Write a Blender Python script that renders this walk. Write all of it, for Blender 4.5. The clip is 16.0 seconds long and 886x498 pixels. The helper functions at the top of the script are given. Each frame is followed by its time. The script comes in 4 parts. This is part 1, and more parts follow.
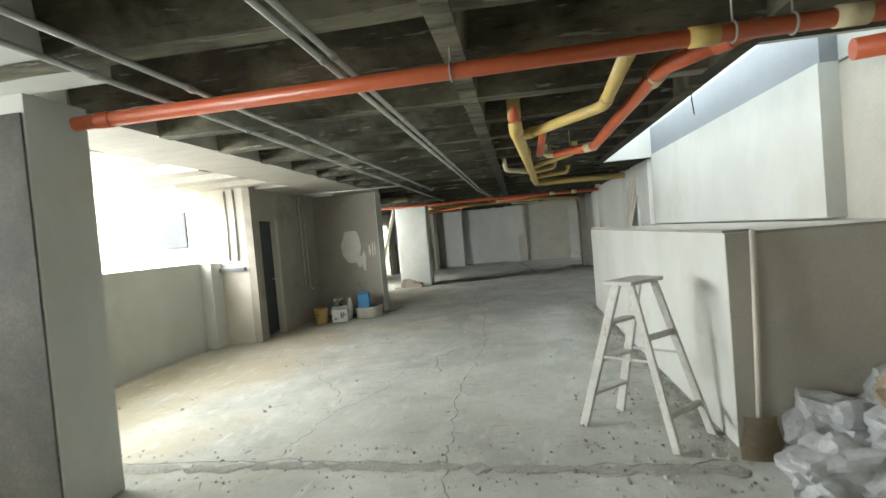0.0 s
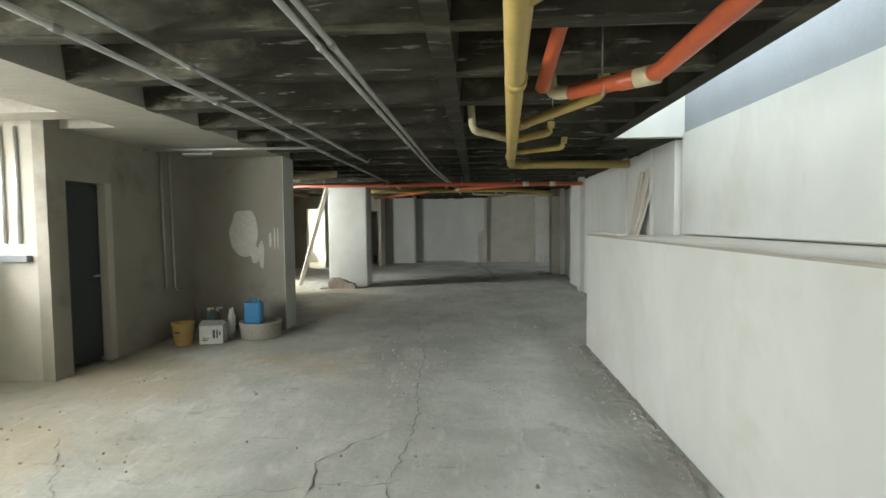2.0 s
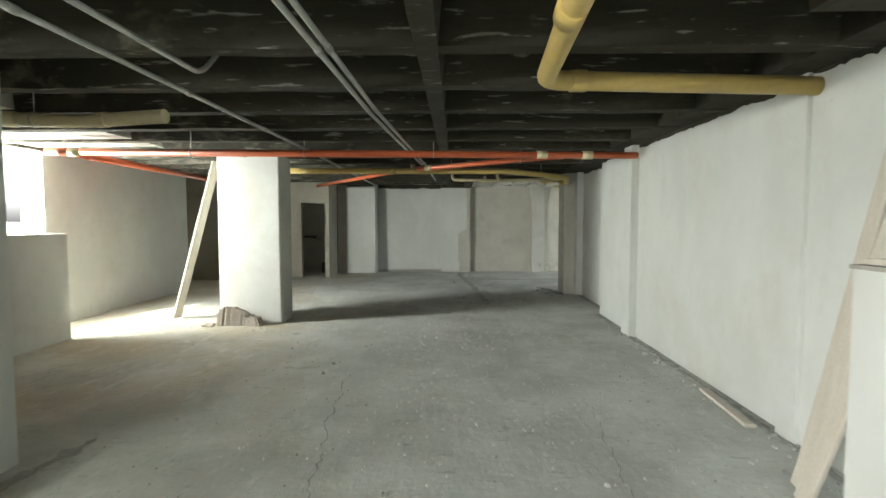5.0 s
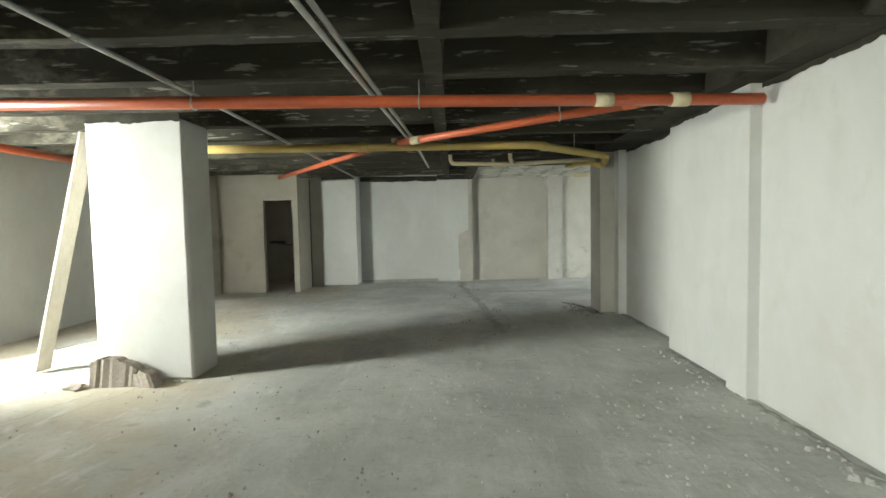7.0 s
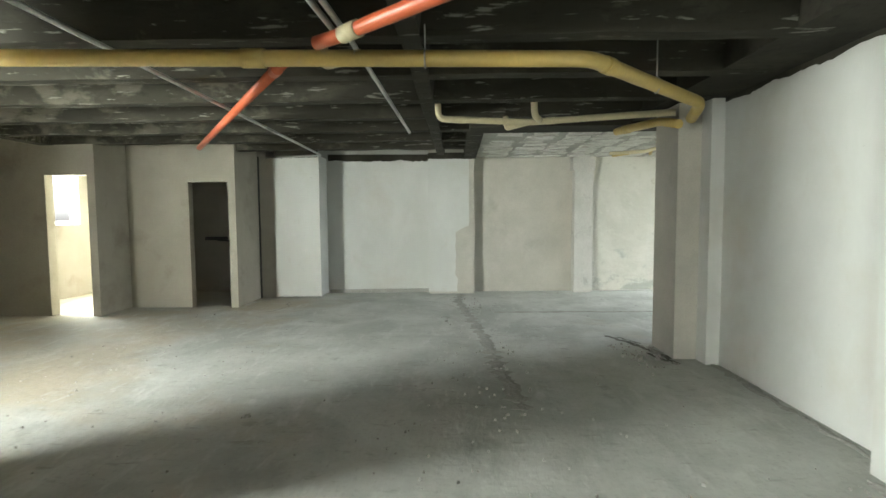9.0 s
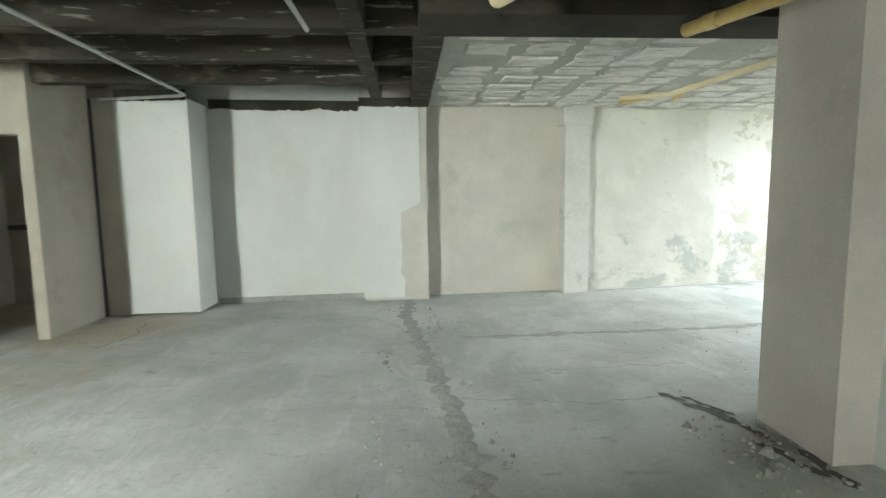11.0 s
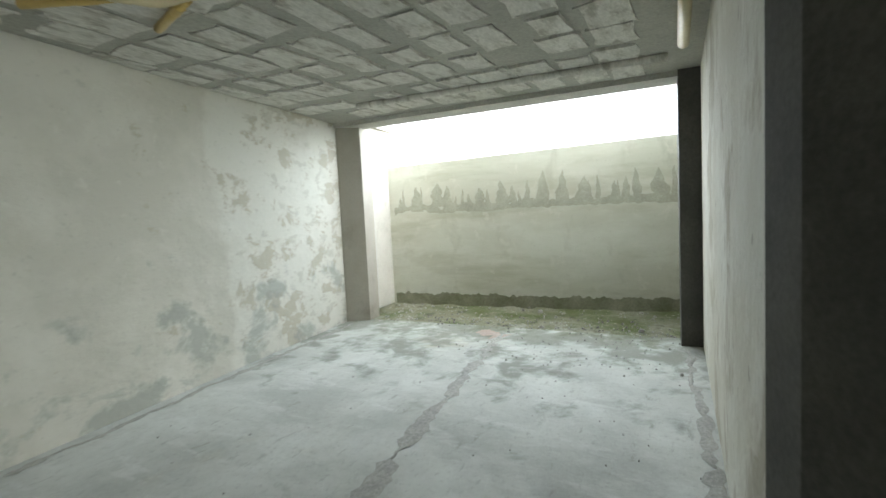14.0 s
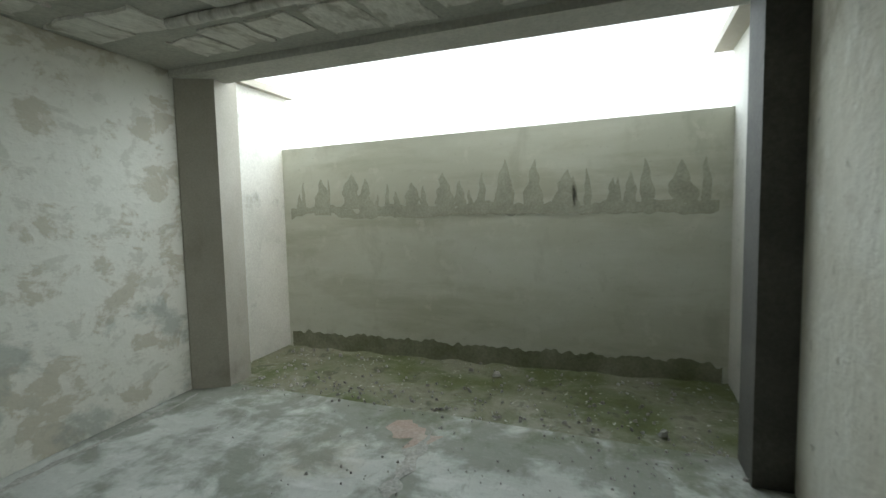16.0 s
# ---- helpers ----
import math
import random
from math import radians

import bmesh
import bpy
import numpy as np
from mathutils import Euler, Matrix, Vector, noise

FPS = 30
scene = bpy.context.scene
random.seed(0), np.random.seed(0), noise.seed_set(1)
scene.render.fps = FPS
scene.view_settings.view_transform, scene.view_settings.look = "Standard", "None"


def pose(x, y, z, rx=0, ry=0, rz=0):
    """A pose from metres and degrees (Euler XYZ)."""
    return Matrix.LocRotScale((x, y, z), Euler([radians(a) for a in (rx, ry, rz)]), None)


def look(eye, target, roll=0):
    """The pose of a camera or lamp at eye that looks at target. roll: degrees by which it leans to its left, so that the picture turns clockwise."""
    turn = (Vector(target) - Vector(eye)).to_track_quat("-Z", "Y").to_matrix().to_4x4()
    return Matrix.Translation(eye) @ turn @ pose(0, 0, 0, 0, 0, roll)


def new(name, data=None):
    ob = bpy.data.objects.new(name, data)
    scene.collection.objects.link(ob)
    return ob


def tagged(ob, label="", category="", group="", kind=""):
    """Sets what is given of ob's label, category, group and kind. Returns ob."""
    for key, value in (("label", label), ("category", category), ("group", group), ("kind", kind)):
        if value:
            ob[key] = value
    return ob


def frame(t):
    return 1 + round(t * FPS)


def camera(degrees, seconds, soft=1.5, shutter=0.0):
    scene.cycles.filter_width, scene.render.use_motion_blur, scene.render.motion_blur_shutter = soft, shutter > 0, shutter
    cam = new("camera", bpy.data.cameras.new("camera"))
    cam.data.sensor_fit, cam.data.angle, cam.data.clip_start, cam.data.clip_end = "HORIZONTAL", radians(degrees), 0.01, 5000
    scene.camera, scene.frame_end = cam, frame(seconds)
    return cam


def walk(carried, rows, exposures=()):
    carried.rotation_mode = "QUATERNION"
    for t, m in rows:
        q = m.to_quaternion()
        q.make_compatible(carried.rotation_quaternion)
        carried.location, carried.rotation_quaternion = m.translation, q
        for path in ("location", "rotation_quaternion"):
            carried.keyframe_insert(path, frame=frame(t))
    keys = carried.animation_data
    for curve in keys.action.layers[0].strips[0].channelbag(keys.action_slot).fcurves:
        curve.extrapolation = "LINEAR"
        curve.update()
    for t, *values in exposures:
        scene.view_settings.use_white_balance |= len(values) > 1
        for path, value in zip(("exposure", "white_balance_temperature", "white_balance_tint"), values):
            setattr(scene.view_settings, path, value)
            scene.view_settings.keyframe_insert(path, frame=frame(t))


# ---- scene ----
cam = camera(82.9, 16.0, soft=1.5, shutter=0.3)
PATH = [
    (0, (-1.153, -1.682, 1.57), (-1.456, 0.294, 1.511), -4.9),
    (0.5, (-1.22, -0.973, 1.594), (-1.485, 1.01, 1.549), -4.6),
    (1, (-1.204, -0.092, 1.576), (-1.435, 1.893, 1.503), -1.5),
    (1.5, (-1.292, 0.633, 1.586), (-1.502, 2.62, 1.494), 0.6),
    (2, (-1.253, 1.398, 1.592), (-1.385, 3.391, 1.489), -0.5),
    (2.5, (-1.338, 2.114, 1.613), (-1.458, 4.108, 1.529), -0.2),
    (3, (-1.371, 2.958, 1.579), (-1.45, 4.956, 1.526), -0.6),
    (3.5, (-1.425, 3.668, 1.581), (-1.518, 5.665, 1.533), -0.6),
    (4, (-1.367, 4.44, 1.567), (-1.431, 6.439, 1.512), -1.1),
    (4.5, (-1.384, 5.21, 1.57), (-1.444, 7.208, 1.499), 0.2),
    (5, (-1.278, 6.076, 1.594), (-1.327, 8.072, 1.48), -0.0),
    (5.2, (-1.279, 6.383, 1.559), (-1.328, 8.379, 1.456), 0.1),
    (7.3, (-1.327, 9.285, 1.544), (-1.377, 11.281, 1.428), -1.5),
    (7.5, (-1.32, 9.646, 1.558), (-1.393, 11.641, 1.428), -1.2),
    (8, (-1.279, 10.407, 1.549), (-1.34, 12.402, 1.424), -0.4),
    (10.5, (-1.031, 13.986, 1.399), (-1.074, 15.978, 1.229), -0.7),
    (11, (-1.102, 14.681, 1.435), (-0.964, 16.664, 1.217), -0.8),
    (11.5, (-1.113, 15.302, 1.458), (-0.7, 17.243, 1.209), -1.8),
    (12, (-1.108, 16.033, 1.483), (-0.172, 17.78, 1.207), -1.9),
    (12.5, (-1.0, 16.723, 1.526), (0.266, 18.241, 1.22), -4.0),
    (13, (-0.739, 17.329, 1.496), (0.838, 18.533, 1.247), -2.5),
    (13.5, (-0.297, 17.761, 1.452), (1.435, 18.75, 1.298), -1.8),
    (14, (0.274, 18.107, 1.408), (2.052, 19.01, 1.264), -2.8),
    (14.5, (0.788, 18.393, 1.5), (2.685, 19.007, 1.351), -1.3),
    (15, (1.413, 18.598, 1.489), (3.316, 19.196, 1.353), -1.0),
    (15.5, (2.022, 18.717, 1.493), (3.915, 19.346, 1.353), 0.1),
    (16, (2.65, 18.743, 1.491), (4.488, 19.514, 1.329), -1.2),
]
walk(cam, [(t, look(eye, target, roll)) for t, eye, target, roll in PATH],
     exposures=[(0.0, 2.55, 6350, 9), (1.0, 2.25, 6400, 9), (1.5, 2.25, 6400, 9), (2.5, 2.65, 6400, 9), (3.5, 2.95, 6400, 9), (5.0, 3.25, 6450, 8), (7.5, 3.55, 6500, 7),
                (8.2, 3.65, 6500, 7), (10.5, 4.3, 6250, 7), (11.0, 4.2, 6250, 7), (11.5, 4.1, 6250, 7), (12.5, 3.15, 6250, 8), (13.0, 2.9, 6250, 9), (13.5, 3.05, 6250, 9),
                (14.0, 3.0, 6300, 7), (14.5, 2.65, 6350, 5), (15.0, 1.98, 6350, 4), (16.0, 1.8, 6350, 3)])

# ---------------------------------------------------------------- light
world = bpy.data.worlds.new("sky")
scene.world = world
world.use_nodes = True
wn = world.node_tree
sky = wn.nodes.new("ShaderNodeTexSky")
sky.sky_type, sky.sun_disc = "NISHITA", False
SUN_WAY = Vector((0.54, 1.05, -1.0)).normalized()
sky.sun_elevation = math.asin(-SUN_WAY.z)
sky.sun_rotation = math.atan2(-SUN_WAY.x, -SUN_WAY.y)
sky.air_density, sky.dust_density = 1.0, 5.0
wn.nodes["Background"].inputs["Strength"].default_value = 0.15
haze = wn.nodes.new("ShaderNodeHueSaturation")
haze.inputs["Saturation"].default_value, haze.inputs["Value"].default_value = 0.2, 1.5
wn.links.new(sky.outputs["Color"], haze.inputs["Color"])
wn.links.new(haze.outputs["Color"], wn.nodes["Background"].inputs["Color"])
sun = bpy.data.lights.new("sun", "SUN")
sun.energy, sun.angle, sun.color = 4.0, radians(0.5), (1.0, 0.95, 0.87)
sun_ob = new("sun", sun)
sun_ob.matrix_world = look((-20, -40, 45), Vector((-20, -40, 45)) + SUN_WAY)


def area(name, eye, target, wide, high, watts, colour):
    lamp = bpy.data.lights.new(name, "AREA")
    lamp.shape, lamp.size, lamp.size_y, lamp.energy, lamp.color = "RECTANGLE", wide, high, watts, colour
    ob = new(name, lamp)
    ob.matrix_world = look(eye, target)
    return ob


DAY = (0.90, 0.98, 1.03)
area("window_light_hall", (-6.95, 1.4, 2.05), (0, 1.4, 1.6), 4.6, 1.2, 92, (0.96, 0.99, 0.96))
area("window_light_side", (-7.62, 12.4, 1.95), (-3.2, 18.4, 1.45), 0.8, 1.1, 60, (0.96, 0.99, 0.94))
area("light_well", (0.85, 4.85, 3.62), (0.85, 4.85, 0), 0.8, 5.6, 18, DAY)
area("window_light_end", (-8.6, 20.45, 2.0), (0, 20.45, 1.5), 1.8, 1.15, 30, (0.97, 1.0, 0.95))
area("yard_sky", (7.9, 20.25, 3.35), (2.0, 20.25, 1.6), 4.6, 2.0, 50, (0.91, 0.98, 1.08))


# ---------------------------------------------------------------- materials
def mat(name, base, second, scale=3.0, rough=0.85, grain=60.0, bump=0.25, metal=0.0, third=None, third_scale=0.7,
        third_at=0.55, spread=0.12, fine=0.25, streak=(1, 1, 1), bump_dist=0.01, speckle=None):
    m = bpy.data.materials.new(name)
    m.use_nodes = True
    nt = m.node_tree
    b = nt.nodes["Principled BSDF"]
    b.inputs["Roughness"].default_value, b.inputs["Metallic"].default_value = rough, metal
    tc = nt.nodes.new("ShaderNodeTexCoord")
    mp = nt.nodes.new("ShaderNodeMapping")
    mp.inputs["Scale"].default_value = streak
    nt.links.new(tc.outputs["Object"], mp.inputs["Vector"])

    def noise_node(sc, detail, vec=None):
        n = nt.nodes.new("ShaderNodeTexNoise")
        n.inputs["Scale"].default_value, n.inputs["Detail"].default_value, n.inputs["Roughness"].default_value = sc, detail, 0.62
        nt.links.new((vec or mp).outputs["Vector"], n.inputs["Vector"])
        return n

    def ramp(fac, lo, hi):
        r = nt.nodes.new("ShaderNodeMapRange")
        r.inputs["From Min"].default_value, r.inputs["From Max"].default_value = lo, hi
        nt.links.new(fac, r.inputs["Value"])
        return r.outputs["Result"]

    def mix(fac, a, c, kind="MIX"):
        x = nt.nodes.new("ShaderNodeMix")
        x.data_type, x.blend_type = "RGBA", kind
        if isinstance(fac, float):
            x.inputs["Factor"].default_value = fac
        else:
            nt.links.new(fac, x.inputs["Factor"])
        for sock, v in ((x.inputs["A"], a), (x.inputs["B"], c)):
            if isinstance(v, tuple):
                sock.default_value = (*v, 1)
            else:
                nt.links.new(v, sock)
        return x.outputs["Result"]

    big = noise_node(scale, 6)
    col = mix(ramp(big.outputs["Fac"], 0.5 - spread * 1.6, 0.5 + spread * 1.6), base, second)
    if third:
        t3 = noise_node(third_scale, 7)
        col = mix(ramp(t3.outputs["Fac"], third_at, third_at + 0.12), col, third)
    g = noise_node(grain, 4)
    gr = ramp(g.outputs["Fac"], 0.3, 0.7)
    grey = mix(gr, (1 - fine, 1 - fine, 1 - fine), (1.0, 1.0, 1.0))
    col = mix(1.0, col, grey, "MULTIPLY")
    if speckle:
        v = nt.nodes.new("ShaderNodeTexVoronoi")
        v.inputs["Scale"].default_value = speckle[0]
        nt.links.new(tc.outputs["Object"], v.inputs["Vector"])
        col = mix(ramp(v.outputs["Distance"], speckle[1], speckle[1] * 0.6), col, speckle[2])
    nt.links.new(col, b.inputs["Base Color"])
    rr = nt.nodes.new("ShaderNodeMapRange")
    rr.inputs["To Min"].default_value, rr.inputs["To Max"].default_value = max(rough - 0.12, 0.05), min(rough + 0.1, 1)
    nt.links.new(big.outputs["Fac"], rr.inputs["Value"])
    nt.links.new(rr.outputs["Result"], b.inputs["Roughness"])
    if bump:
        add = nt.nodes.new("ShaderNodeMath")
        add.operation = "MULTIPLY_ADD"
        nt.links.new(g.outputs["Fac"], add.inputs[0])
        add.inputs[1].default_value = 0.35
        nt.links.new(big.outputs["Fac"], add.inputs[2])
        bp = nt.nodes.new("ShaderNodeBump")
        bp.inputs["Strength"].default_value, bp.inputs["Distance"].default_value = bump, bump_dist
        nt.links.new(add.outputs["Value"], bp.inputs["Height"])
        nt.links.new(bp.outputs["Normal"], b.inputs["Normal"])
    return m


def layered(name, base, layers, rough=0.92, bump=0.5, bump_dist=0.012):
    """A surface of stains and tones laid over one another. layers: (colour, scale, from, to, stretch, weight, gate),
    where a gate (axis, start, end, gain) lets the layer come in along one axis."""
    m = bpy.data.materials.new(name)
    m.use_nodes = True
    nt = m.node_tree
    b = nt.nodes["Principled BSDF"]
    b.inputs["Roughness"].default_value = rough
    b.inputs["Specular IOR Level"].default_value = 0.25
    tc = nt.nodes.new("ShaderNodeTexCoord")

    def node(kind, **sockets):
        n = nt.nodes.new(kind)
        for key, value in sockets.items():
            sock = n.inputs[key.replace("_", " ")]
            if isinstance(value, bpy.types.NodeSocket):
                nt.links.new(value, sock)
            else:
                sock.default_value = value
        return n

    def sums(kind, a, c):
        n = nt.nodes.new("ShaderNodeMath")
        n.operation = kind
        for sock, v in ((n.inputs[0], a), (n.inputs[1], c)):
            if isinstance(v, bpy.types.NodeSocket):
                nt.links.new(v, sock)
            else:
                sock.default_value = v
        return n.outputs["Value"]

    def blend(fac, a, c):
        n = nt.nodes.new("ShaderNodeMix")
        n.data_type = "RGBA"
        nt.links.new(fac, n.inputs["Factor"])
        for sock, v in ((n.inputs["A"], a), (n.inputs["B"], c)):
            if isinstance(v, tuple):
                sock.default_value = (*v, 1)
            else:
                nt.links.new(v, sock)
        return n.outputs["Result"]

    axes = node("ShaderNodeSeparateXYZ", Vector=tc.outputs["Object"])
    col, height = base, None
    for i, (colour, scale, lo, hi, stretch, weight, gate) in enumerate(layers):
        mp = node("ShaderNodeMapping", Vector=tc.outputs["Object"], Scale=stretch, Location=(i * 3.7, i * 1.9, i * 5.3))
        n = node("ShaderNodeTexNoise", Vector=mp.outputs["Vector"], Scale=scale, Detail=7.0, Roughness=0.64, Distortion=0.25)
        value = n.outputs["Fac"]
        if gate:
            axis, start, end, gain = gate
            g = node("ShaderNodeMapRange", Value=axes.outputs[axis], From_Min=start, From_Max=end, To_Min=-gain, To_Max=gain)
            value = sums("ADD", value, g.outputs["Result"])
        mask = node("ShaderNodeMapRange", Value=value, From_Min=lo, From_Max=hi)
        fac = sums("MULTIPLY", mask.outputs["Result"], weight)
        col = blend(fac, col, colour)
        part_height = sums("MULTIPLY", n.outputs["Fac"], min(1.0, 4.0 / scale) * weight)
        height = part_height if height is None else sums("ADD", height, part_height)
    nt.links.new(col, b.inputs["Base Color"])
    bp = node("ShaderNodeBump", Strength=bump, Distance=bump_dist, Height=height)
    nt.links.new(bp.outputs["Normal"], b.inputs["Normal"])
    return m


EVEN = (1, 1, 1)
M_FLOOR = layered("dusty_concrete", (0.40, 0.41, 0.37), [
    ((0.55, 0.565, 0.52), 0.9, 0.40, 0.62, EVEN, 0.9, None),
    ((0.42, 0.36, 0.25), 0.5, 0.50, 0.66, EVEN, 0.7, (0, -1.5, -5.5, 0.13)),
    ((0.29, 0.29, 0.26), 1.3, 0.55, 0.70, (1, 0.6, 1), 0.6, None),
    ((0.60, 0.61, 0.575), 5.0, 0.56, 0.68, (1.6, 0.5, 1), 0.5, None),
    ((0.26, 0.255, 0.22), 9.0, 0.60, 0.70, (0.5, 1.5, 1), 0.6, None),
    ((0.17, 0.18, 0.14), 2.6, 0.51, 0.64, EVEN, 0.75, (0, 2.8, 5.6, 0.13)),
    ((0.14, 0.155, 0.095), 3.1, 0.56, 0.70, EVEN, 0.7, (0, 4.9, 5.9, 0.16)),
    ((0.30, 0.295, 0.27), 30.0, 0.55, 0.72, EVEN, 0.55, None),
    ((0.62, 0.62, 0.59), 75.0, 0.62, 0.72, EVEN, 0.5, None)], 0.93, 0.6, 0.02)
M_ROUGH = mat("rough_mortar", (0.35, 0.35, 0.31), (0.46, 0.45, 0.40), 3, 0.95, 50, 0.9, fine=0.4)
M_WHITE = layered("white_skim_coat", (0.54, 0.55, 0.515), [
    ((0.60, 0.61, 0.575), 1.2, 0.42, 0.62, (1, 1, 0.6), 0.8, None),
    ((0.49, 0.475, 0.405), 0.8, 0.52, 0.70, EVEN, 0.7, None),
    ((0.50, 0.49, 0.44), 6.0, 0.62, 0.72, (1, 1, 0.5), 0.45, None),
    ((0.33, 0.31, 0.26), 16.0, 0.70, 0.74, EVEN, 0.5, None)], 0.8, 0.25)
M_BEIGE = mat("raw_plaster", (0.43, 0.41, 0.35), (0.53, 0.51, 0.445), 1.6, 0.9, 55, 0.25, third=(0.42, 0.40, 0.34),
              third_scale=1.3, third_at=0.58, fine=0.12)
M_TAN = mat("tan_plaster", (0.37, 0.345, 0.275), (0.45, 0.42, 0.345), 1.4, 0.9, 55, 0.25, third=(0.33, 0.305, 0.24),
            third_scale=1.2, third_at=0.56, fine=0.12)
M_CEMENT = mat("grey_cement_render", (0.30, 0.28, 0.23), (0.37, 0.35, 0.30), 1.5, 0.92, 70, 0.35, third=(0.24, 0.225, 0.19),
               third_scale=1.2, third_at=0.57, fine=0.15)
M_GARAGE = layered("weathered_render", (0.45, 0.44, 0.375), [
    ((0.55, 0.54, 0.475), 0.9, 0.42, 0.60, EVEN, 0.8, None),
    ((0.56, 0.56, 0.495), 1.1, 0.44, 0.54, EVEN, 0.7, (0, 3.35, 3.75, 0.16)),
    ((0.375, 0.345, 0.27), 2.6, 0.575, 0.63, (1, 1, 1.4), 0.8, (0, 2.9, 4.4, 0.05)),
    ((0.37, 0.36, 0.30), 4.5, 0.61, 0.67, (1, 1, 1.6), 0.5, (0, 2.9, 4.4, 0.06)),
    ((0.27, 0.285, 0.25), 1.7, 0.56, 0.64, (1, 1, 1.3), 0.7, (2, 1.6, 0.2, 0.07)),
    ((0.58, 0.575, 0.51), 6.0, 0.60, 0.68, EVEN, 0.4, None),
    ((0.30, 0.295, 0.25), 26.0, 0.60, 0.72, EVEN, 0.45, None)], 0.93, 0.8, 0.015)
M_GARAGE_STAINED = layered("stained_rough_render", (0.50, 0.485, 0.405), [
    ((0.59, 0.59, 0.52), 0.9, 0.42, 0.60, EVEN, 0.8, None),
    ((0.37, 0.34, 0.265), 1.6, 0.53, 0.60, (1, 1, 0.8), 0.8, None),
    ((0.63, 0.63, 0.565), 3.2, 0.57, 0.64, EVEN, 0.5, None),
    ((0.27, 0.25, 0.20), 8.0, 0.63, 0.67, (1, 1, 0.8), 0.7, None),
    ((0.33, 0.32, 0.265), 26.0, 0.60, 0.72, EVEN, 0.45, None)], 0.93, 1.0, 0.03)
M_YARD = layered("stained_yard_render", (0.50, 0.50, 0.415), [
    ((0.60, 0.605, 0.53), 1.1, 0.42, 0.62, (1, 0.5, 1.6), 0.8, None),
    ((0.40, 0.395, 0.30), 1.6, 0.52, 0.64, (1, 0.35, 1.8), 0.6, None),
    ((0.37, 0.365, 0.285), 2.5, 0.57, 0.70, (1, 1.2, 0.6), 0.5, None),
    ((0.60, 0.59, 0.51), 5.0, 0.58, 0.66, EVEN, 0.5, None),
    ((0.33, 0.325, 0.26), 28.0, 0.62, 0.72, EVEN, 0.5, None)], 0.95, 0.6, 0.012)
M_STAIN = mat("damp_stain", (0.36, 0.355, 0.275), (0.48, 0.475, 0.385), 5, 0.95, 50, 0.3, fine=0.25)
M_MOSS = layered("mossy_ground", (0.20, 0.20, 0.14), [
    ((0.095, 0.115, 0.042), 1.4, 0.42, 0.60, EVEN, 0.9, None),
    ((0.29, 0.29, 0.24), 3.5, 0.55, 0.66, EVEN, 0.7, (0, 6.6, 5.9, 0.06)),
    ((0.07, 0.072, 0.045), 5.0, 0.56, 0.66, EVEN, 0.7, None),
    ((0.52, 0.52, 0.47), 22.0, 0.62, 0.67, EVEN, 0.8, None)], 0.96, 1.0, 0.04)
# Near-black at the far end, paler towards the west and the near end.
M_DARK = layered("near_black_concrete", (0.032, 0.030, 0.022), [
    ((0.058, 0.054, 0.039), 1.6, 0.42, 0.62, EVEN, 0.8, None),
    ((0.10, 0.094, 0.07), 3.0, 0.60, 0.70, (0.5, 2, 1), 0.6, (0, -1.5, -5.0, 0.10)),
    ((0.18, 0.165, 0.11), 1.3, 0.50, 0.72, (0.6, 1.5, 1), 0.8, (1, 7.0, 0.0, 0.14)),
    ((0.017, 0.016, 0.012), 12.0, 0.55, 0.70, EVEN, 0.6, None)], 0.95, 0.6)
# The ribs likewise grow paler towards the west and the near end.
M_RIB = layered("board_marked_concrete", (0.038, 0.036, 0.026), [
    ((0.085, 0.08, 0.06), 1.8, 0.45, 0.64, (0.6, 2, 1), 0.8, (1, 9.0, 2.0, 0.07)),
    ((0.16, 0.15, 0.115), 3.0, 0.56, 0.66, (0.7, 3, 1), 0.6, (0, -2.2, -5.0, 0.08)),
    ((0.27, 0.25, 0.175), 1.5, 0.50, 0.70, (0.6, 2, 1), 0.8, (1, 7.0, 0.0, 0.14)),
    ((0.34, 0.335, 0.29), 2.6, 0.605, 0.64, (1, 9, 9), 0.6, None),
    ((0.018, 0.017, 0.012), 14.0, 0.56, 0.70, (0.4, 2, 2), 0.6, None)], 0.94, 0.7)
M_SOFFIT = mat("pale_soffit", (0.40, 0.38, 0.32), (0.48, 0.46, 0.40), 1.5, 0.9, 30, 0.35, fine=0.2, streak=(1, 3, 1))
M_GSLAB = mat("grey_slab", (0.40, 0.395, 0.345), (0.51, 0.505, 0.45), 2.2, 0.92, 40, 0.5, fine=0.25)
M_FOAM = mat("white_filler_block", (0.80, 0.79, 0.73), (0.64, 0.63, 0.57), 5, 0.9, 25, 0.5, third=(0.46, 0.44, 0.38),
             third_scale=3.5, third_at=0.52, fine=0.25, streak=(1, 2.5, 1))
# Near-black colour for two columns and the near pillar's front.
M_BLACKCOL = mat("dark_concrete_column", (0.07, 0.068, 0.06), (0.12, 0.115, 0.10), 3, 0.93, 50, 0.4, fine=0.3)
M_COL = mat("column_concrete", (0.46, 0.45, 0.40), (0.55, 0.54, 0.49), 2.2, 0.9, 50, 0.4, third=(0.35, 0.34, 0.30),
            third_scale=4, third_at=0.6, fine=0.18)
M_RED = mat("orange_red_pvc", (0.62, 0.13, 0.045), (0.52, 0.12, 0.05), 3, 0.42, 30, 0.05, fine=0.12)
M_YELLOW = mat("yellow_pvc", (0.62, 0.45, 0.13), (0.54, 0.40, 0.14), 3, 0.45, 30, 0.05, third=(0.45, 0.36, 0.2),
               third_scale=4, third_at=0.6, fine=0.12)
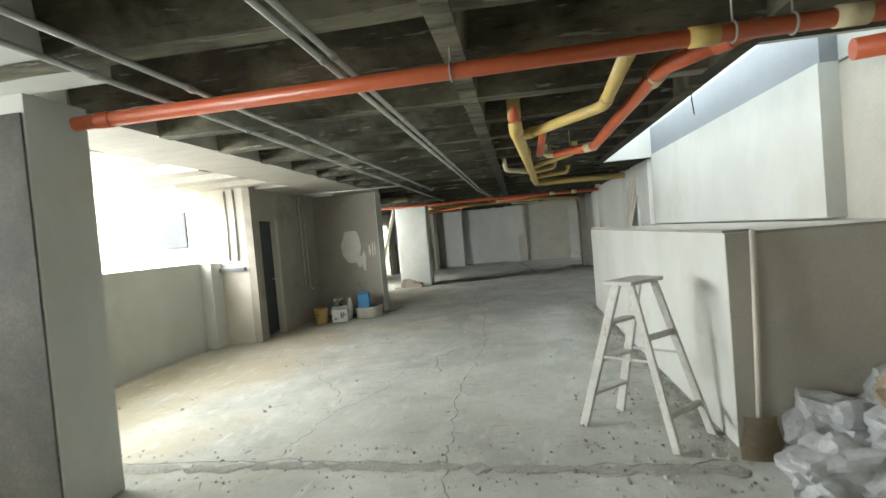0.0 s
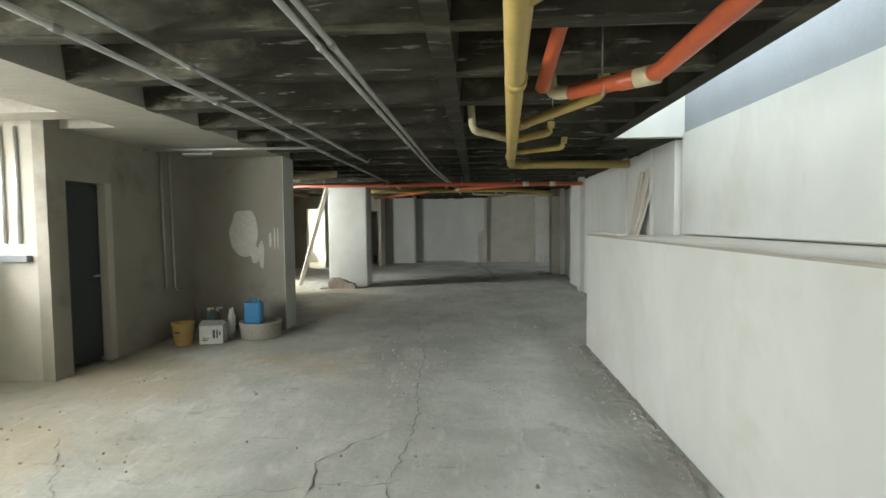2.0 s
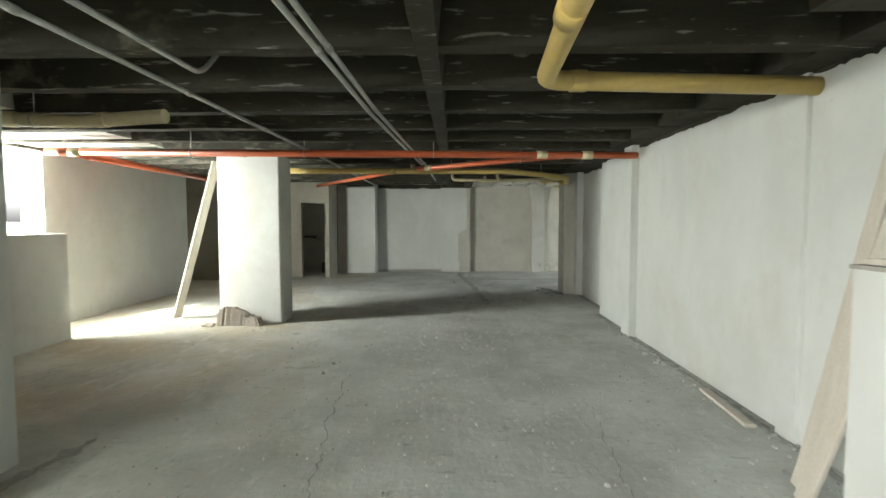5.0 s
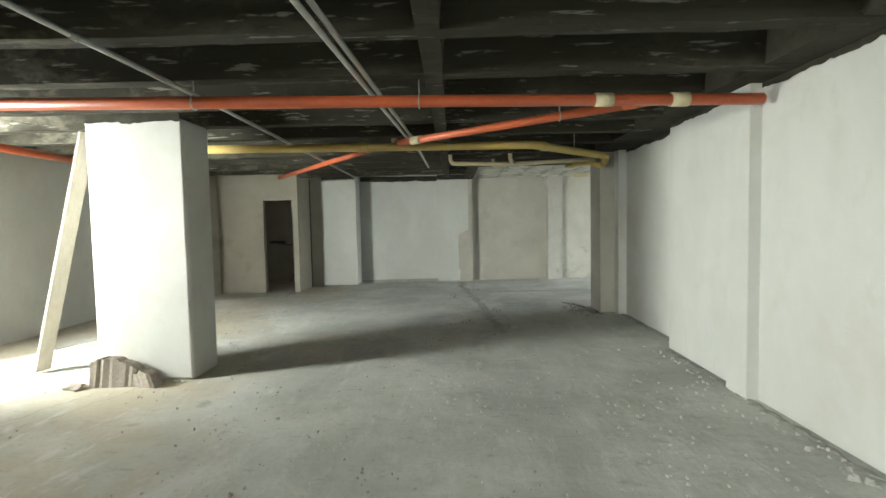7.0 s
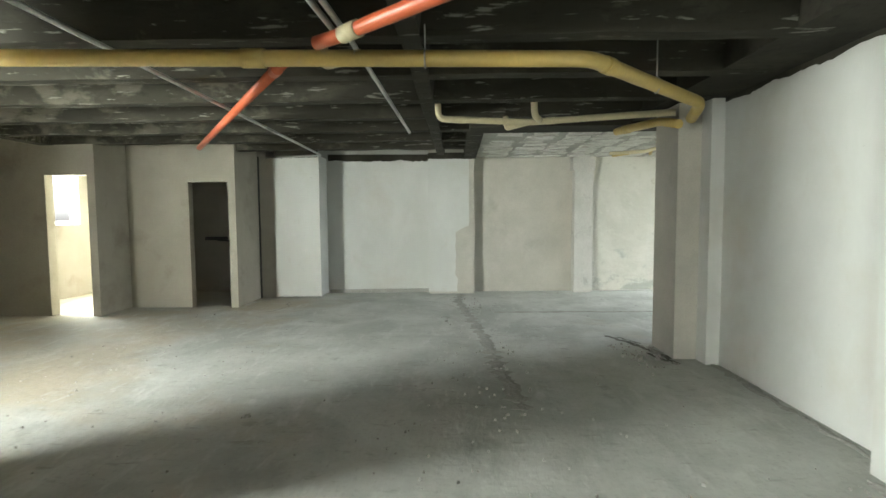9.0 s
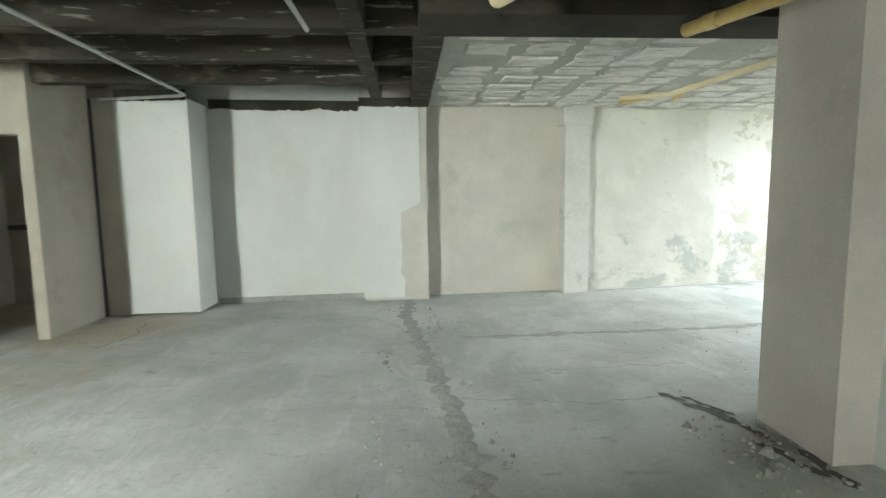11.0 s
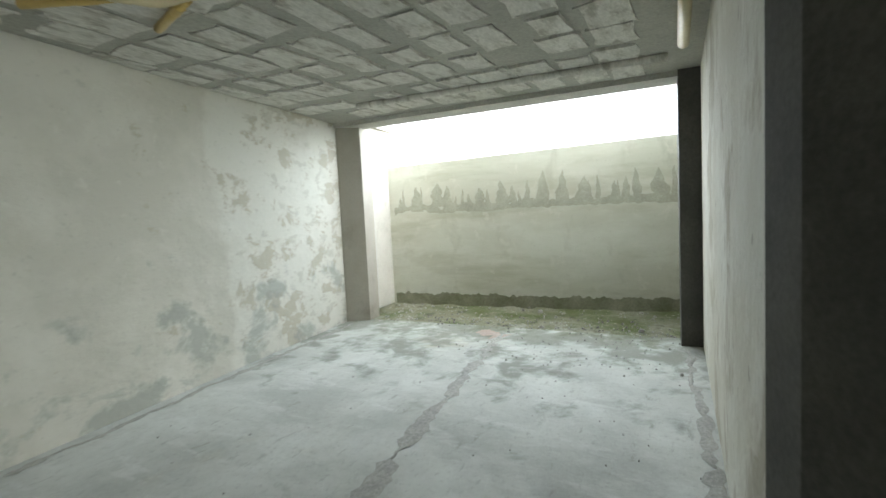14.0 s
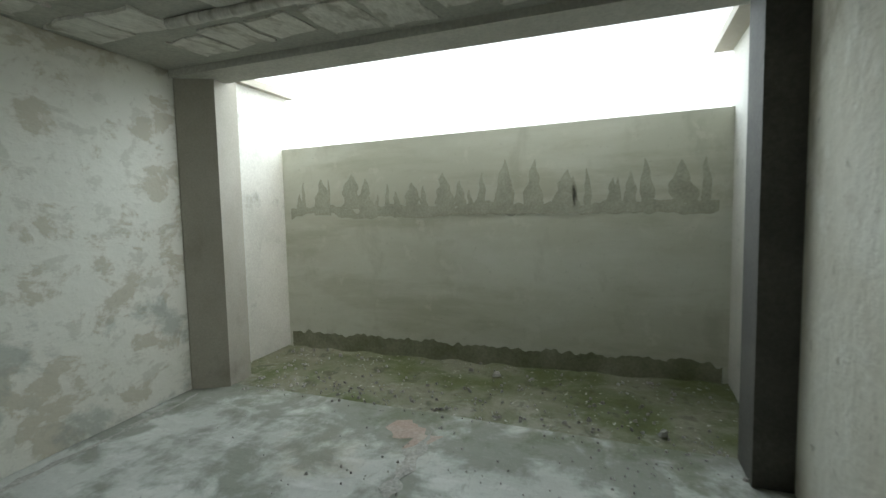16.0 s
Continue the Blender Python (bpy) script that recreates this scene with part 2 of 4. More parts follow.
M_CREAM = mat("cream_pvc", (0.66, 0.58, 0.36), (0.58, 0.51, 0.32), 3, 0.5, 30, 0.05, fine=0.12)
M_CONDUIT = mat("galvanised_conduit", (0.62, 0.63, 0.60), (0.50, 0.51, 0.49), 8, 0.42, 60, 0.05, metal=0.6, fine=0.15)
M_STRAP = mat("hanger_steel", (0.55, 0.54, 0.50), (0.42, 0.41, 0.38), 9, 0.5, 60, 0.05, metal=0.5)
M_GREYPANEL = mat("grey_metal_flashing", (0.23, 0.25, 0.27), (0.28, 0.30, 0.32), 1.2, 0.6, 40, 0.1, fine=0.1)
M_LADDER = mat("paint_splashed_wood", (0.46, 0.45, 0.41), (0.62, 0.61, 0.57), 7, 0.8, 40, 0.3, third=(0.36, 0.27, 0.15),
               third_scale=6, third_at=0.62, fine=0.2)
M_WOOD = mat("dusty_plank", (0.52, 0.47, 0.38), (0.60, 0.56, 0.48), 4, 0.85, 30, 0.3, streak=(6, 6, 0.8), fine=0.2)
M_SACK = mat("dusty_plastic_sack", (0.50, 0.51, 0.50), (0.38, 0.39, 0.39), 6, 0.5, 30, 0.3, third=(0.30, 0.34, 0.40),
             third_scale=3, third_at=0.58, fine=0.2)
M_SACKBROWN = mat("brown_paper_sack", (0.36, 0.29, 0.19), (0.28, 0.23, 0.16), 6, 0.85, 30, 0.3, fine=0.2)
M_BUCKET = mat("yellow_bucket_plastic", (0.58, 0.38, 0.11), (0.48, 0.34, 0.13), 5, 0.5, 30, 0.05, third=(0.5, 0.48, 0.42),
               third_scale=5, third_at=0.62)
M_BLUE = mat("blue_plastic", (0.03, 0.20, 0.42), (0.04, 0.24, 0.48), 5, 0.45, 30, 0.05)
M_CARTON = mat("white_carton", (0.62, 0.62, 0.60), (0.54, 0.53, 0.50), 5, 0.8, 30, 0.1)
M_TUB = mat("cement_tub", (0.40, 0.38, 0.32), (0.50, 0.47, 0.40), 5, 0.9, 40, 0.4, fine=0.25)
M_INK = mat("dark_ink", (0.06, 0.06, 0.06), (0.09, 0.09, 0.09), 9, 0.8, 60, 0.0)
M_TEAL = mat("teal_bottle", (0.05, 0.20, 0.24), (0.08, 0.26, 0.30), 9, 0.4, 60, 0.0)
M_BRICK = mat("broken_block", (0.36, 0.31, 0.26), (0.44, 0.40, 0.35), 5, 0.95, 40, 0.6, fine=0.3)
M_PATCH = mat("white_plaster_patch", (0.74, 0.73, 0.68), (0.66, 0.65, 0.60), 4, 0.85, 45, 0.3)
M_BLUEGREY = mat("slate_panel", (0.16, 0.18, 0.19), (0.2, 0.22, 0.23), 3, 0.6, 40, 0.05)
# Near-black: the dark of the doorway's interior is put into this colour.
M_DOOR = mat("near_black_steel", (0.03, 0.036, 0.042), (0.045, 0.052, 0.058), 3, 0.6, 40, 0.05)
M_DEBRIS = mat("rubble_crumbs", (0.47, 0.46, 0.42), (0.28, 0.27, 0.24), 1.3, 0.95, 40, 0.4, fine=0.3, spread=0.03)
M_GROUND = mat("outside_ground", (0.22, 0.21, 0.17), (0.3, 0.28, 0.23), 0.6, 0.95, 20, 0.3)


# ---------------------------------------------------------------- mesh helpers
def box(bm, x0, x1, y0, y1, z0, z1, bevel=0.0):
    vs = [bm.verts.new(p) for p in ((x0, y0, z0), (x1, y0, z0), (x1, y1, z0), (x0, y1, z0),
                                    (x0, y0, z1), (x1, y0, z1), (x1, y1, z1), (x0, y1, z1))]
    fs = [bm.faces.new([vs[i] for i in q]) for q in ((3, 2, 1, 0), (4, 5, 6, 7), (0, 1, 5, 4), (1, 2, 6, 5), (2, 3, 7, 6), (3, 0, 4, 7))]
    if bevel:
        es = list({e for f in fs for e in f.edges})
        bmesh.ops.bevel(bm, geom=es, offset=bevel, segments=2, affect="EDGES", profile=0.5)
    return vs


def prism(bm, pts, z0, z1):
    """An upright prism over a plan polygon that turns anticlockwise."""
    lo = [bm.verts.new((x, y, z0)) for x, y in pts]
    hi = [bm.verts.new((x, y, z1)) for x, y in pts]
    bm.faces.new(lo[::-1]), bm.faces.new(hi)
    for i in range(len(pts)):
        j = (i + 1) % len(pts)
        bm.faces.new((lo[i], lo[j], hi[j], hi[i]))


def run(bm, p, q, thick, z0, z1):
    """A straight wall from p to q whose body lies to the left of that way."""
    d = (Vector(q) - Vector(p)).normalized()
    n = Vector((-d.y, d.x)) * thick
    prism(bm, [tuple(p), tuple(q), tuple(Vector(q) + n), tuple(Vector(p) + n)], z0, z1)


def tube(bm, pts, r, sides=14):
    pts = [Vector(p) for p in pts]
    rings = []
    for i, p in enumerate(pts):
        d = (pts[min(i + 1, len(pts) - 1)] - pts[max(i - 1, 0)]).normalized()
        up = Vector((0, 0, 1)) if abs(d.z) < 0.9 else Vector((1, 0, 0))
        u = d.cross(up).normalized()
        v = u.cross(d)
        rings.append([bm.verts.new(p + r * (math.cos(a) * u + math.sin(a) * v)) for a in [2 * math.pi * k / sides for k in range(sides)]])
    for a, b in zip(rings, rings[1:]):
        for k in range(sides):
            f = bm.faces.new((a[k], a[(k + 1) % sides], b[(k + 1) % sides], b[k]))
            f.smooth = True
    bm.faces.new(rings[0][::-1]), bm.faces.new(rings[-1])


def lathe(bm, prof, cx, cy, sides=24, squash=1.0):
    rings = [[bm.verts.new((cx + r * math.cos(2 * math.pi * k / sides), cy + squash * r * math.sin(2 * math.pi * k / sides), z))
              for k in range(sides)] for r, z in prof]
    for a, b in zip(rings, rings[1:]):
        for k in range(sides):
            f = bm.faces.new((a[k], a[(k + 1) % sides], b[(k + 1) % sides], b[k]))
            f.smooth = True
    bm.faces.new(rings[0][::-1]), bm.faces.new(rings[-1])


def finish(name, bm, material, parent=None):
    bmesh.ops.recalc_face_normals(bm, faces=bm.faces[:])
    me = bpy.data.meshes.new(name)
    bm.to_mesh(me)
    bm.free()
    me.materials.append(material)
    ob = new(name, me)
    if parent:
        ob.parent = parent
    return ob


def part(name, bm, material, parent, label=""):
    return tagged(finish(name, bm, material, parent), label)


def thing(name, label, category, group="", at=(0, 0, 0)):
    ob = new(name)
    ob.location = at
    ob.empty_display_size = 0.1
    return tagged(ob, label, category, group)


def setting(name, bm, material, label, category):
    return tagged(finish(name, bm, material), label, category, kind="structure")


def setting_box(name, dims, material, label, category):
    bm = bmesh.new()
    for d in dims:
        box(bm, *d)
    return setting(name, bm, material, label, category)


def blob(bm, cx, cy, cz, rx, ry, rz, seed, rough=0.25, sub=3, crease=6.0):
    made = bmesh.ops.create_icosphere(bm, subdivisions=sub, radius=1.0)["verts"]
    for v in made:
        d = v.co.normalized()
        k = 1 + rough * noise.noise(d * 1.7 + Vector((seed, 0, 0))) + rough * 0.45 * abs(noise.noise(d * crease + Vector((0, seed, 0))))
        v.co = Vector((cx + rx * d.x * k, cy + ry * d.y * k, max(cz + rz * d.z * k, 0.0)))


# ---------------------------------------------------------------- structure: ground and floor
bm = bmesh.new()
box(bm, -400, 400, -400, 400, -0.5, -0.06)
setting("ground", bm, M_GROUND, "bare dusty ground around the building", "ground")


def floor_z(x, y):
    return 0.006 * noise.noise(Vector((x * 0.9, y * 0.9, 0))) + 0.003 * noise.noise(Vector((x * 4, y * 4, 3)))


bm = bmesh.new()
NX, NY = 150, 290
X0, X1, Y0, Y1 = -8.8, 5.9, -4.2, 23.2
grid = [[bm.verts.new((X0 + (X1 - X0) * i / NX, Y0 + (Y1 - Y0) * j / NY,
                       floor_z(X0 + (X1 - X0) * i / NX, Y0 + (Y1 - Y0) * j / NY) - 0.004)) for i in range(NX + 1)] for j in range(NY + 1)]
for j in range(NY):
    for i in range(NX):
        bm.faces.new((grid[j][i], grid[j][i + 1], grid[j + 1][i + 1], grid[j + 1][i])).smooth = True
setting("floor", bm, M_FLOOR, "dusty rough concrete floor with cracks and mortar stains", "floor")

bm = bmesh.new()
NX, NY = 40, 100
yard = [[bm.verts.new((5.9 + 1.6 * i / NX, 17.9 + 5.0 * j / NY,
                       -0.015 + 0.03 * noise.noise(Vector((i * 0.16, j * 0.2, 7))) + 0.015 * noise.noise(Vector((i * 0.7, j * 0.7, 2)))))
         for i in range(NX + 1)] for j in range(NY + 1)]
for j in range(NY):
    for i in range(NX):
        bm.faces.new((yard[j][i], yard[j][i + 1], yard[j + 1][i + 1], yard[j + 1][i])).smooth = True
setting("ground_yard", bm, M_MOSS, "damp mossy yard ground strewn with mortar crumbs", "ground")

# ---------------------------------------------------------------- structure: walls of the hall
H = 2.94
setting_box("wall_west_window", [(-6.6, -6.4, -4.2, 6.2, 0, 1.41), (-6.6, -6.4, -4.2, -1.8, 1.41, H)],
            M_WHITE, "whitish plastered wall under a wide window opening", "wall")
setting_box("pilaster_window", [(-6.4, -6.2, 5.9, 6.2, 0, 1.41)], M_WHITE, "short plastered pier at the end of the window wall", "pilaster")
setting_box("wall_niche_front", [(-9.5, -5.70, 6.2, 6.4, 0, H), (-9.5, -6.63, 6.17, 6.2, 2.7, 3.4)], M_BEIGE, "short plastered return wall beside the window", "wall")
setting_box("wall_door", [(-5.70, -5.57, 6.2, 6.44, 0, H), (-5.70, -5.57, 6.44, 7.0, 2.08, H), (-5.70, -5.57, 7.0, 8.8, 0, H)],
            M_CEMENT, "grey cement-rendered wall with a doorway", "wall")
setting_box("wall_partition", [(-7.6, -4.15, 8.8, 9.2, 0, H)], M_CEMENT, "grey rendered partition with a white plaster patch", "wall")
setting_box("wall_partition_end", [(-4.15, -4.138, 8.79, 9.21, 0, H)], M_WHITE, "white skimmed end face of the partition", "wall")
setting_box("wall_back_room", [(-7.6, -7.4, 6.4, 8.8, 0, H)], M_CEMENT, "rendered wall of the dark side room", "wall")
setting_box("wall_west_low", [(-6.60, -6.45, 9.2, 12.63, 0, 1.42)], M_WHITE, "grey-white low parapet wall", "wall")
setting_box("wall_west_outer", [(-7.6, -7.4, 9.2, 11.9, 0, H), (-7.6, -7.4, 11.9, 13.25, 0, 1.35), (-7.6, -7.4, 13.25, 17.4, 0, H)],
            M_WHITE, "white plastered outer wall with a window opening", "wall")
setting_box("wall_west_pier", [(-7.4, -7.3, 13.3, 14.5, 0, H)], M_WHITE, "white plastered pier on the outer wall", "wall")
setting_box("wall_west_end", [(-8.7, -8.5, 17.2, 19.5, 0, H), (-8.7, -7.6, 17.2, 17.4, 0, H), (-8.7, -8.5, 19.5, 21.4, 0, 1.38),
                              (-8.7, -8.5, 19.5, 21.4, 2.6, H), (-8.7, -8.5, 21.4, 23.2, 0, H)],
            M_CEMENT, "grey rendered wall at the far corner", "wall")
setting_box("wall_end_door", [(-8.5, -7.37, 19.26, 19.42, 0, H), (-7.37, -6.72, 19.26, 19.42, 2.15, H), (-6.72, -6.60, 19.26, 20.0, 0, H)],
            M_TAN, "plastered wall with an open doorway to a bright room", "wall")
setting_box("wall_washroom", [(-6.72, -5.58, 20.0, 20.14, 0, H), (-5.58, -4.92, 20.0, 20.14, 2.08, H), (-4.92, -4.80, 20.0, 20.14, 0, H),
                              (-4.93, -4.80, 20.14, 20.95, 0, H), (-6.72, -6.6, 20.14, 22.0, 0, H)],
            M_TAN, "beige plastered washroom wall with a doorway", "wall")
setting_box("wall_washroom_back", [(-8.7, -4.6, 22.0, 22.2, 0, H)], M_BEIGE, "plastered back wall of the washroom", "wall")


def quad_wall(name, p, q, thick, z0, z1, material, label, category="wall"):
    bm = bmesh.new()
    run(bm, p, q, thick, z0, z1)
    return setting(name, bm, material, label, category)


quad_wall("wall_back_white", (-1.70, 21.72), (-4.85, 21.5), -0.3, 0, H, M_WHITE, "white skimmed back wall above a raw base strip")
quad_wall("wall_back_grey", (1.15, 21.84), (-0.85, 21.74), -0.3, 0, H, M_BEIGE, "grey-beige plaster panel of the back wall")
setting_box("pilaster_white", [(-4.51, -3.67, 20.95, 21.5, 0.03, 2.6)], M_WHITE, "white skimmed pilaster with a stained base", "pilaster")
setting_box("pilaster_return", [(-4.80, -4.51, 21.0, 21.5, 0, 2.61)], M_BEIGE, "raw plaster strip beside the pilaster", "pilaster")
setting_box("trim_corner_gap", [(-4.80, -4.786, 20.955, 20.999, 0.0, 2.6)], M_INK, "dark open joint at the corner of the washroom wall", "joint")
bm = bmesh.new()
prism(bm, [(-1.70, 21.47), (-0.83, 21.50), (-0.83, 21.8), (-1.70, 21.8)], 0, 2.94)
setting("pilaster_half", bm, M_BEIGE, "pilaster of raw plaster under a broken white skim coat", "pilaster")
# the skim coat that stops at a ragged edge
bm = bmesh.new()
edge = []
for k in range(41):
    z = 0.04 + 2.55 * k / 40
    x = -0.93 + 0.012 * noise.noise(Vector((z * 9, 1, 0)))
    if z < 1.2:
        x = -1.19 + 0.03 * noise.noise(Vector((z * 6, 2, 0))) + (0.03 if z < 0.3 else 0)
    elif z < 1.32:
        x = -1.19 + 0.26 * (z - 1.2) / 0.12
    edge.append((x, z))
for y in (21.455, 21.475):
    left = [bm.verts.new((-1.712, y - 0.002, z)) for x, z in edge]
    right = [bm.verts.new((x, y + 0.025 * (x + 1.7), z)) for x, z in edge]
    for k in range(40):
        bm.faces.new((left[k], right[k], right[k + 1], left[k + 1]))
bmesh.ops.bridge_loops(bm, edges=[e for e in bm.edges if e.is_boundary])
setting("trim_skim_coat", bm, M_WHITE, "white skim coat broken off along a ragged edge", "plaster")
bm = bmesh.new()
prism(bm, [(1.10, 21.60), (1.47, 21.66), (1.47, 21.95), (1.10, 21.95)], 0, 2.36)
prism(bm, [(1.06, 21.56), (1.50, 21.63), (1.50, 21.95), (1.06, 21.95)], 2.36, 2.64)
setting("column_back", bm, M_COL, "raw concrete column with a wider head", "column")

# garage
quad_wall("wall_garage_north", (5.72, 22.36), (1.45, 21.80), -0.25, 0, 2.66, M_GARAGE, "blotchy weathered render on the long garage wall")
quad_wall("wall_garage_south", (1.80, 17.95), (5.62, 18.06), -0.3, 0, 2.66, M_GARAGE_STAINED, "stained rough render on the garage wall")
# The darker render colour carries the shade of the backlit west face.
bm = bmesh.new()
prism(bm, [(5.66, 22.34), (5.82, 22.08), (6.10, 22.12), (6.10, 22.42), (5.66, 22.42)], 0, 2.68)
setting("column_yard_north", bm, M_CEMENT, "rough concrete column at the yard opening, backlit shade in its colour", "column")
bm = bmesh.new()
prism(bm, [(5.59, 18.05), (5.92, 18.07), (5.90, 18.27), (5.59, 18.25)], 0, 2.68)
setting("column_yard_south", bm, M_BLACKCOL, "dark concrete column at the yard opening", "column")
bm = bmesh.new()
prism(bm, [(6.10, 22.40), (7.2, 22.50), (7.2, 22.75), (6.10, 22.65)], 0, 2.72)
prism(bm, [(5.92, 18.10), (7.4, 18.16), (7.4, 17.9), (5.92, 17.85)], 0, 2.72)
setting("wall_yard_side", bm, M_COL, "pale grey rendered side walls of the yard", "wall")
bm = bmesh.new()
prism(bm, [(6.05, 22.33), (7.25, 22.43), (7.25, 22.8), (6.05, 22.7)], 2.72, 2.79)
prism(bm, [(5.92, 18.24), (7.45, 18.30), (7.45, 17.8), (5.92, 17.75)], 2.72, 2.79)
setting("trim_yard_coping", bm, M_CEMENT, "thin projecting coping on the yard side walls", "coping")
bm = bmesh.new()
prism(bm, [(7.09, 22.6), (7.27, 18.0), (7.47, 18.0), (7.29, 22.6)], -0.1, 2.16)
for v in bm.verts:
    if v.co.z > 2 and v.co.y < 19:
        v.co.z = 2.25
setting("wall_yard_back", bm, M_YARD, "stained green-tinged boundary wall with drip marks", "wall")

# east side
setting_box("wall_east_parapet", [(0.165, 0.315, 1.83, 7.92, 0, 1.42)], M_WHITE, "long white low parapet wall", "wall")
setting_box("wall_east_parapet_end", [(0.166, 0.314, 1.818, 1.83, 0, 1.415)], M_BEIGE, "raw plaster end of the low wall", "wall")
setting_box("trim_parapet_top", [(0.155, 0.325, 1.83, 7.93, 1.42, 1.435)], M_CEMENT, "rough mortar cap along the low wall", "trim")
setting_box("wall_east_closing", [(0.315, 1.42, 1.85, 1.99, 0, 1.40)], M_BEIGE, "beige plastered cross wall closing the low parapet", "wall")
setting_box("ledge_parapet", [(0.315, 1.42, 1.85, 7.87, 1.40, 1.418)], M_CEMENT, "rough cement ledge behind the low parapet", "ledge")
setting_box("wall_east_stair", [(1.42, 1.62, -4.2, 7.8, 0, 2.64)], M_BEIGE, "beige plastered wall behind the low parapet", "wall")
bm = bmesh.new()
box(bm, 1.27, 1.42, 2.72, 7.76, 1.44, 2.66)
setting("wall_east_upper", bm, M_WHITE, "white plastered upper wall block over the passage", "wall")
setting_box("wall_east_panel", [(1.285, 1.42, 2.72, 7.75, 2.66, 3.12)], M_GREYPANEL, "grey metal-clad band at the light well", "cladding")
setting_box("wall_well", [(1.42, 1.55, 1.6, 8.1, 2.66, 3.7), (1.29, 1.42, 1.9, 7.75, 3.12, 3.7), (0.33, 0.43, 1.9, 7.75, 2.93, 3.7),
                          (0.33, 1.42, 7.75, 7.87, 2.62, 3.7), (0.33, 1.42, 1.78, 1.9, 2.62, 3.7)],
            M_WHITE, "white walls of the open light well", "wall")
setting_box("wall_east_pier", [(1.22, 1.62, 7.87, 8.6, 0, 2.94)], M_WHITE, "white plastered pier beside the parapet", "wall")
setting_box("wall_east_near", [(1.17, 1.5, 8.6, 9.72, 0, 2.94)], M_WHITE, "white and beige plastered wall", "wall")
setting_box("wall_east_far", [(1.20, 1.5, 9.72, 14.68, 0, 2.94)], M_WHITE, "white and beige plastered long wall", "wall")
setting_box("pilaster_east_slim", [(1.135, 1.21, 9.63, 9.84, 0, 2.62)], M_WHITE, "slim white plastered pilaster", "pilaster")
setting_box("pilaster_east", [(1.10, 1.20, 12.95, 13.26, 0, 2.66)], M_WHITE, "white plastered pilaster", "pilaster")
setting_box("wall_east_recess", [(1.43, 1.7, 14.68, 17.0, 0, 2.94)], M_WHITE, "white plastered wall in the recess", "wall")
setting_box("pilaster_jamb", [(1.07, 1.45, 17.0, 17.57, 0, 2.94)], M_BEIGE, "beige plastered pier at the garage opening", "pilaster")
setting_box("pilaster_jamb_side", [(1.30, 1.70, 16.80, 17.0, 0, 2.94)], M_WHITE, "white plastered strip beside the pier", "pilaster")
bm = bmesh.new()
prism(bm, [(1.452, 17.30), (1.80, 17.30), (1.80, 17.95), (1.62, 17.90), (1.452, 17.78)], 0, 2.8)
setting("column_jamb", bm, M_BLACKCOL, "dark column beside the pier", "column")
setting_box("wall_south", [(-6.6, 1.62, -4.4, -4.2, 0, 2.94)], M_BEIGE, "plain plastered wall closing the hall", "wall")
setting_box("pillar_near", [(-4.70, -3.985, 0.92, 1.36, 0, 2.62)], M_WHITE, "white plastered pillar with scuffs", "pillar")
# Thin near-black sheet over the white pillar's front, up to 2.5 m.
setting_box("pillar_near_face", [(-4.70, -4.0, 0.905, 0.92, 0, 2.5)], M_BLACKCOL, "near-black front face of the pillar", "pillar")
bm = bmesh.new()
box(bm, -4.93, -3.95, 13.70, 14.22, 0, 2.60, 0.03)
setting("pillar_white", bm, M_WHITE, "broad white plastered pillar with worn corners", "pillar")

# ---------------------------------------------------------------- structure: ceilings
bm = bmesh.new()
box(bm, -6.62, 0.33, -4.4, 6.2, 2.93, 3.15)
box(bm, -7.6, 0.33, 6.2, 17.3, 2.93, 3.15)
box(bm, -8.7, 0.33, 17.3, 23.0, 2.93, 3.15)
box(bm, 0.33, 1.75, -4.4, 1.78, 2.93, 3.15)
box(bm, 0.33, 1.75, 7.87, 18.4, 2.93, 3.15)
box(bm, 0.33, 6.0, 17.3, 23.0, 2.80, 3.15)
setting("ceiling_slab", bm, M_DARK, "near-black concrete slab between the ribs", "ceiling")
bm = bmesh.new()
y = -3.63
while y < 20.9:
    w = 0.075 + 0.012 * noise.noise(Vector((y, 4, 0)))
    x1 = 0.30 if y < 7.9 else 1.30
    if y > 18.0:
        x1 = -1.0
    # each rib is cut in short lengths with slightly uneven edges
    xs = np.linspace(-4.12 if y < 9.3 else -7.4, x1, 40)
    lo = []
    for k, x in enumerate(xs):
        j = 0.012 * noise.noise(Vector((x * 3, y, 0)))
        dz = 0.012 * noise.noise(Vector((x * 2, y, 5)))
        lo.append([bm.verts.new((x, y - w + j, 2.60 + dz)), bm.verts.new((x, y + w + j, 2.60 + dz)),
                   bm.verts.new((x, y + w + 0.05, 2.94)), bm.verts.new((x, y - w - 0.05, 2.94))])
    for a, b in zip(lo, lo[1:]):
        for k in range(4):
            bm.faces.new((a[k], a[(k + 1) % 4], b[(k + 1) % 4], b[k]))
    bm.faces.new(lo[0][::-1]), bm.faces.new(lo[-1])
    y += 0.85
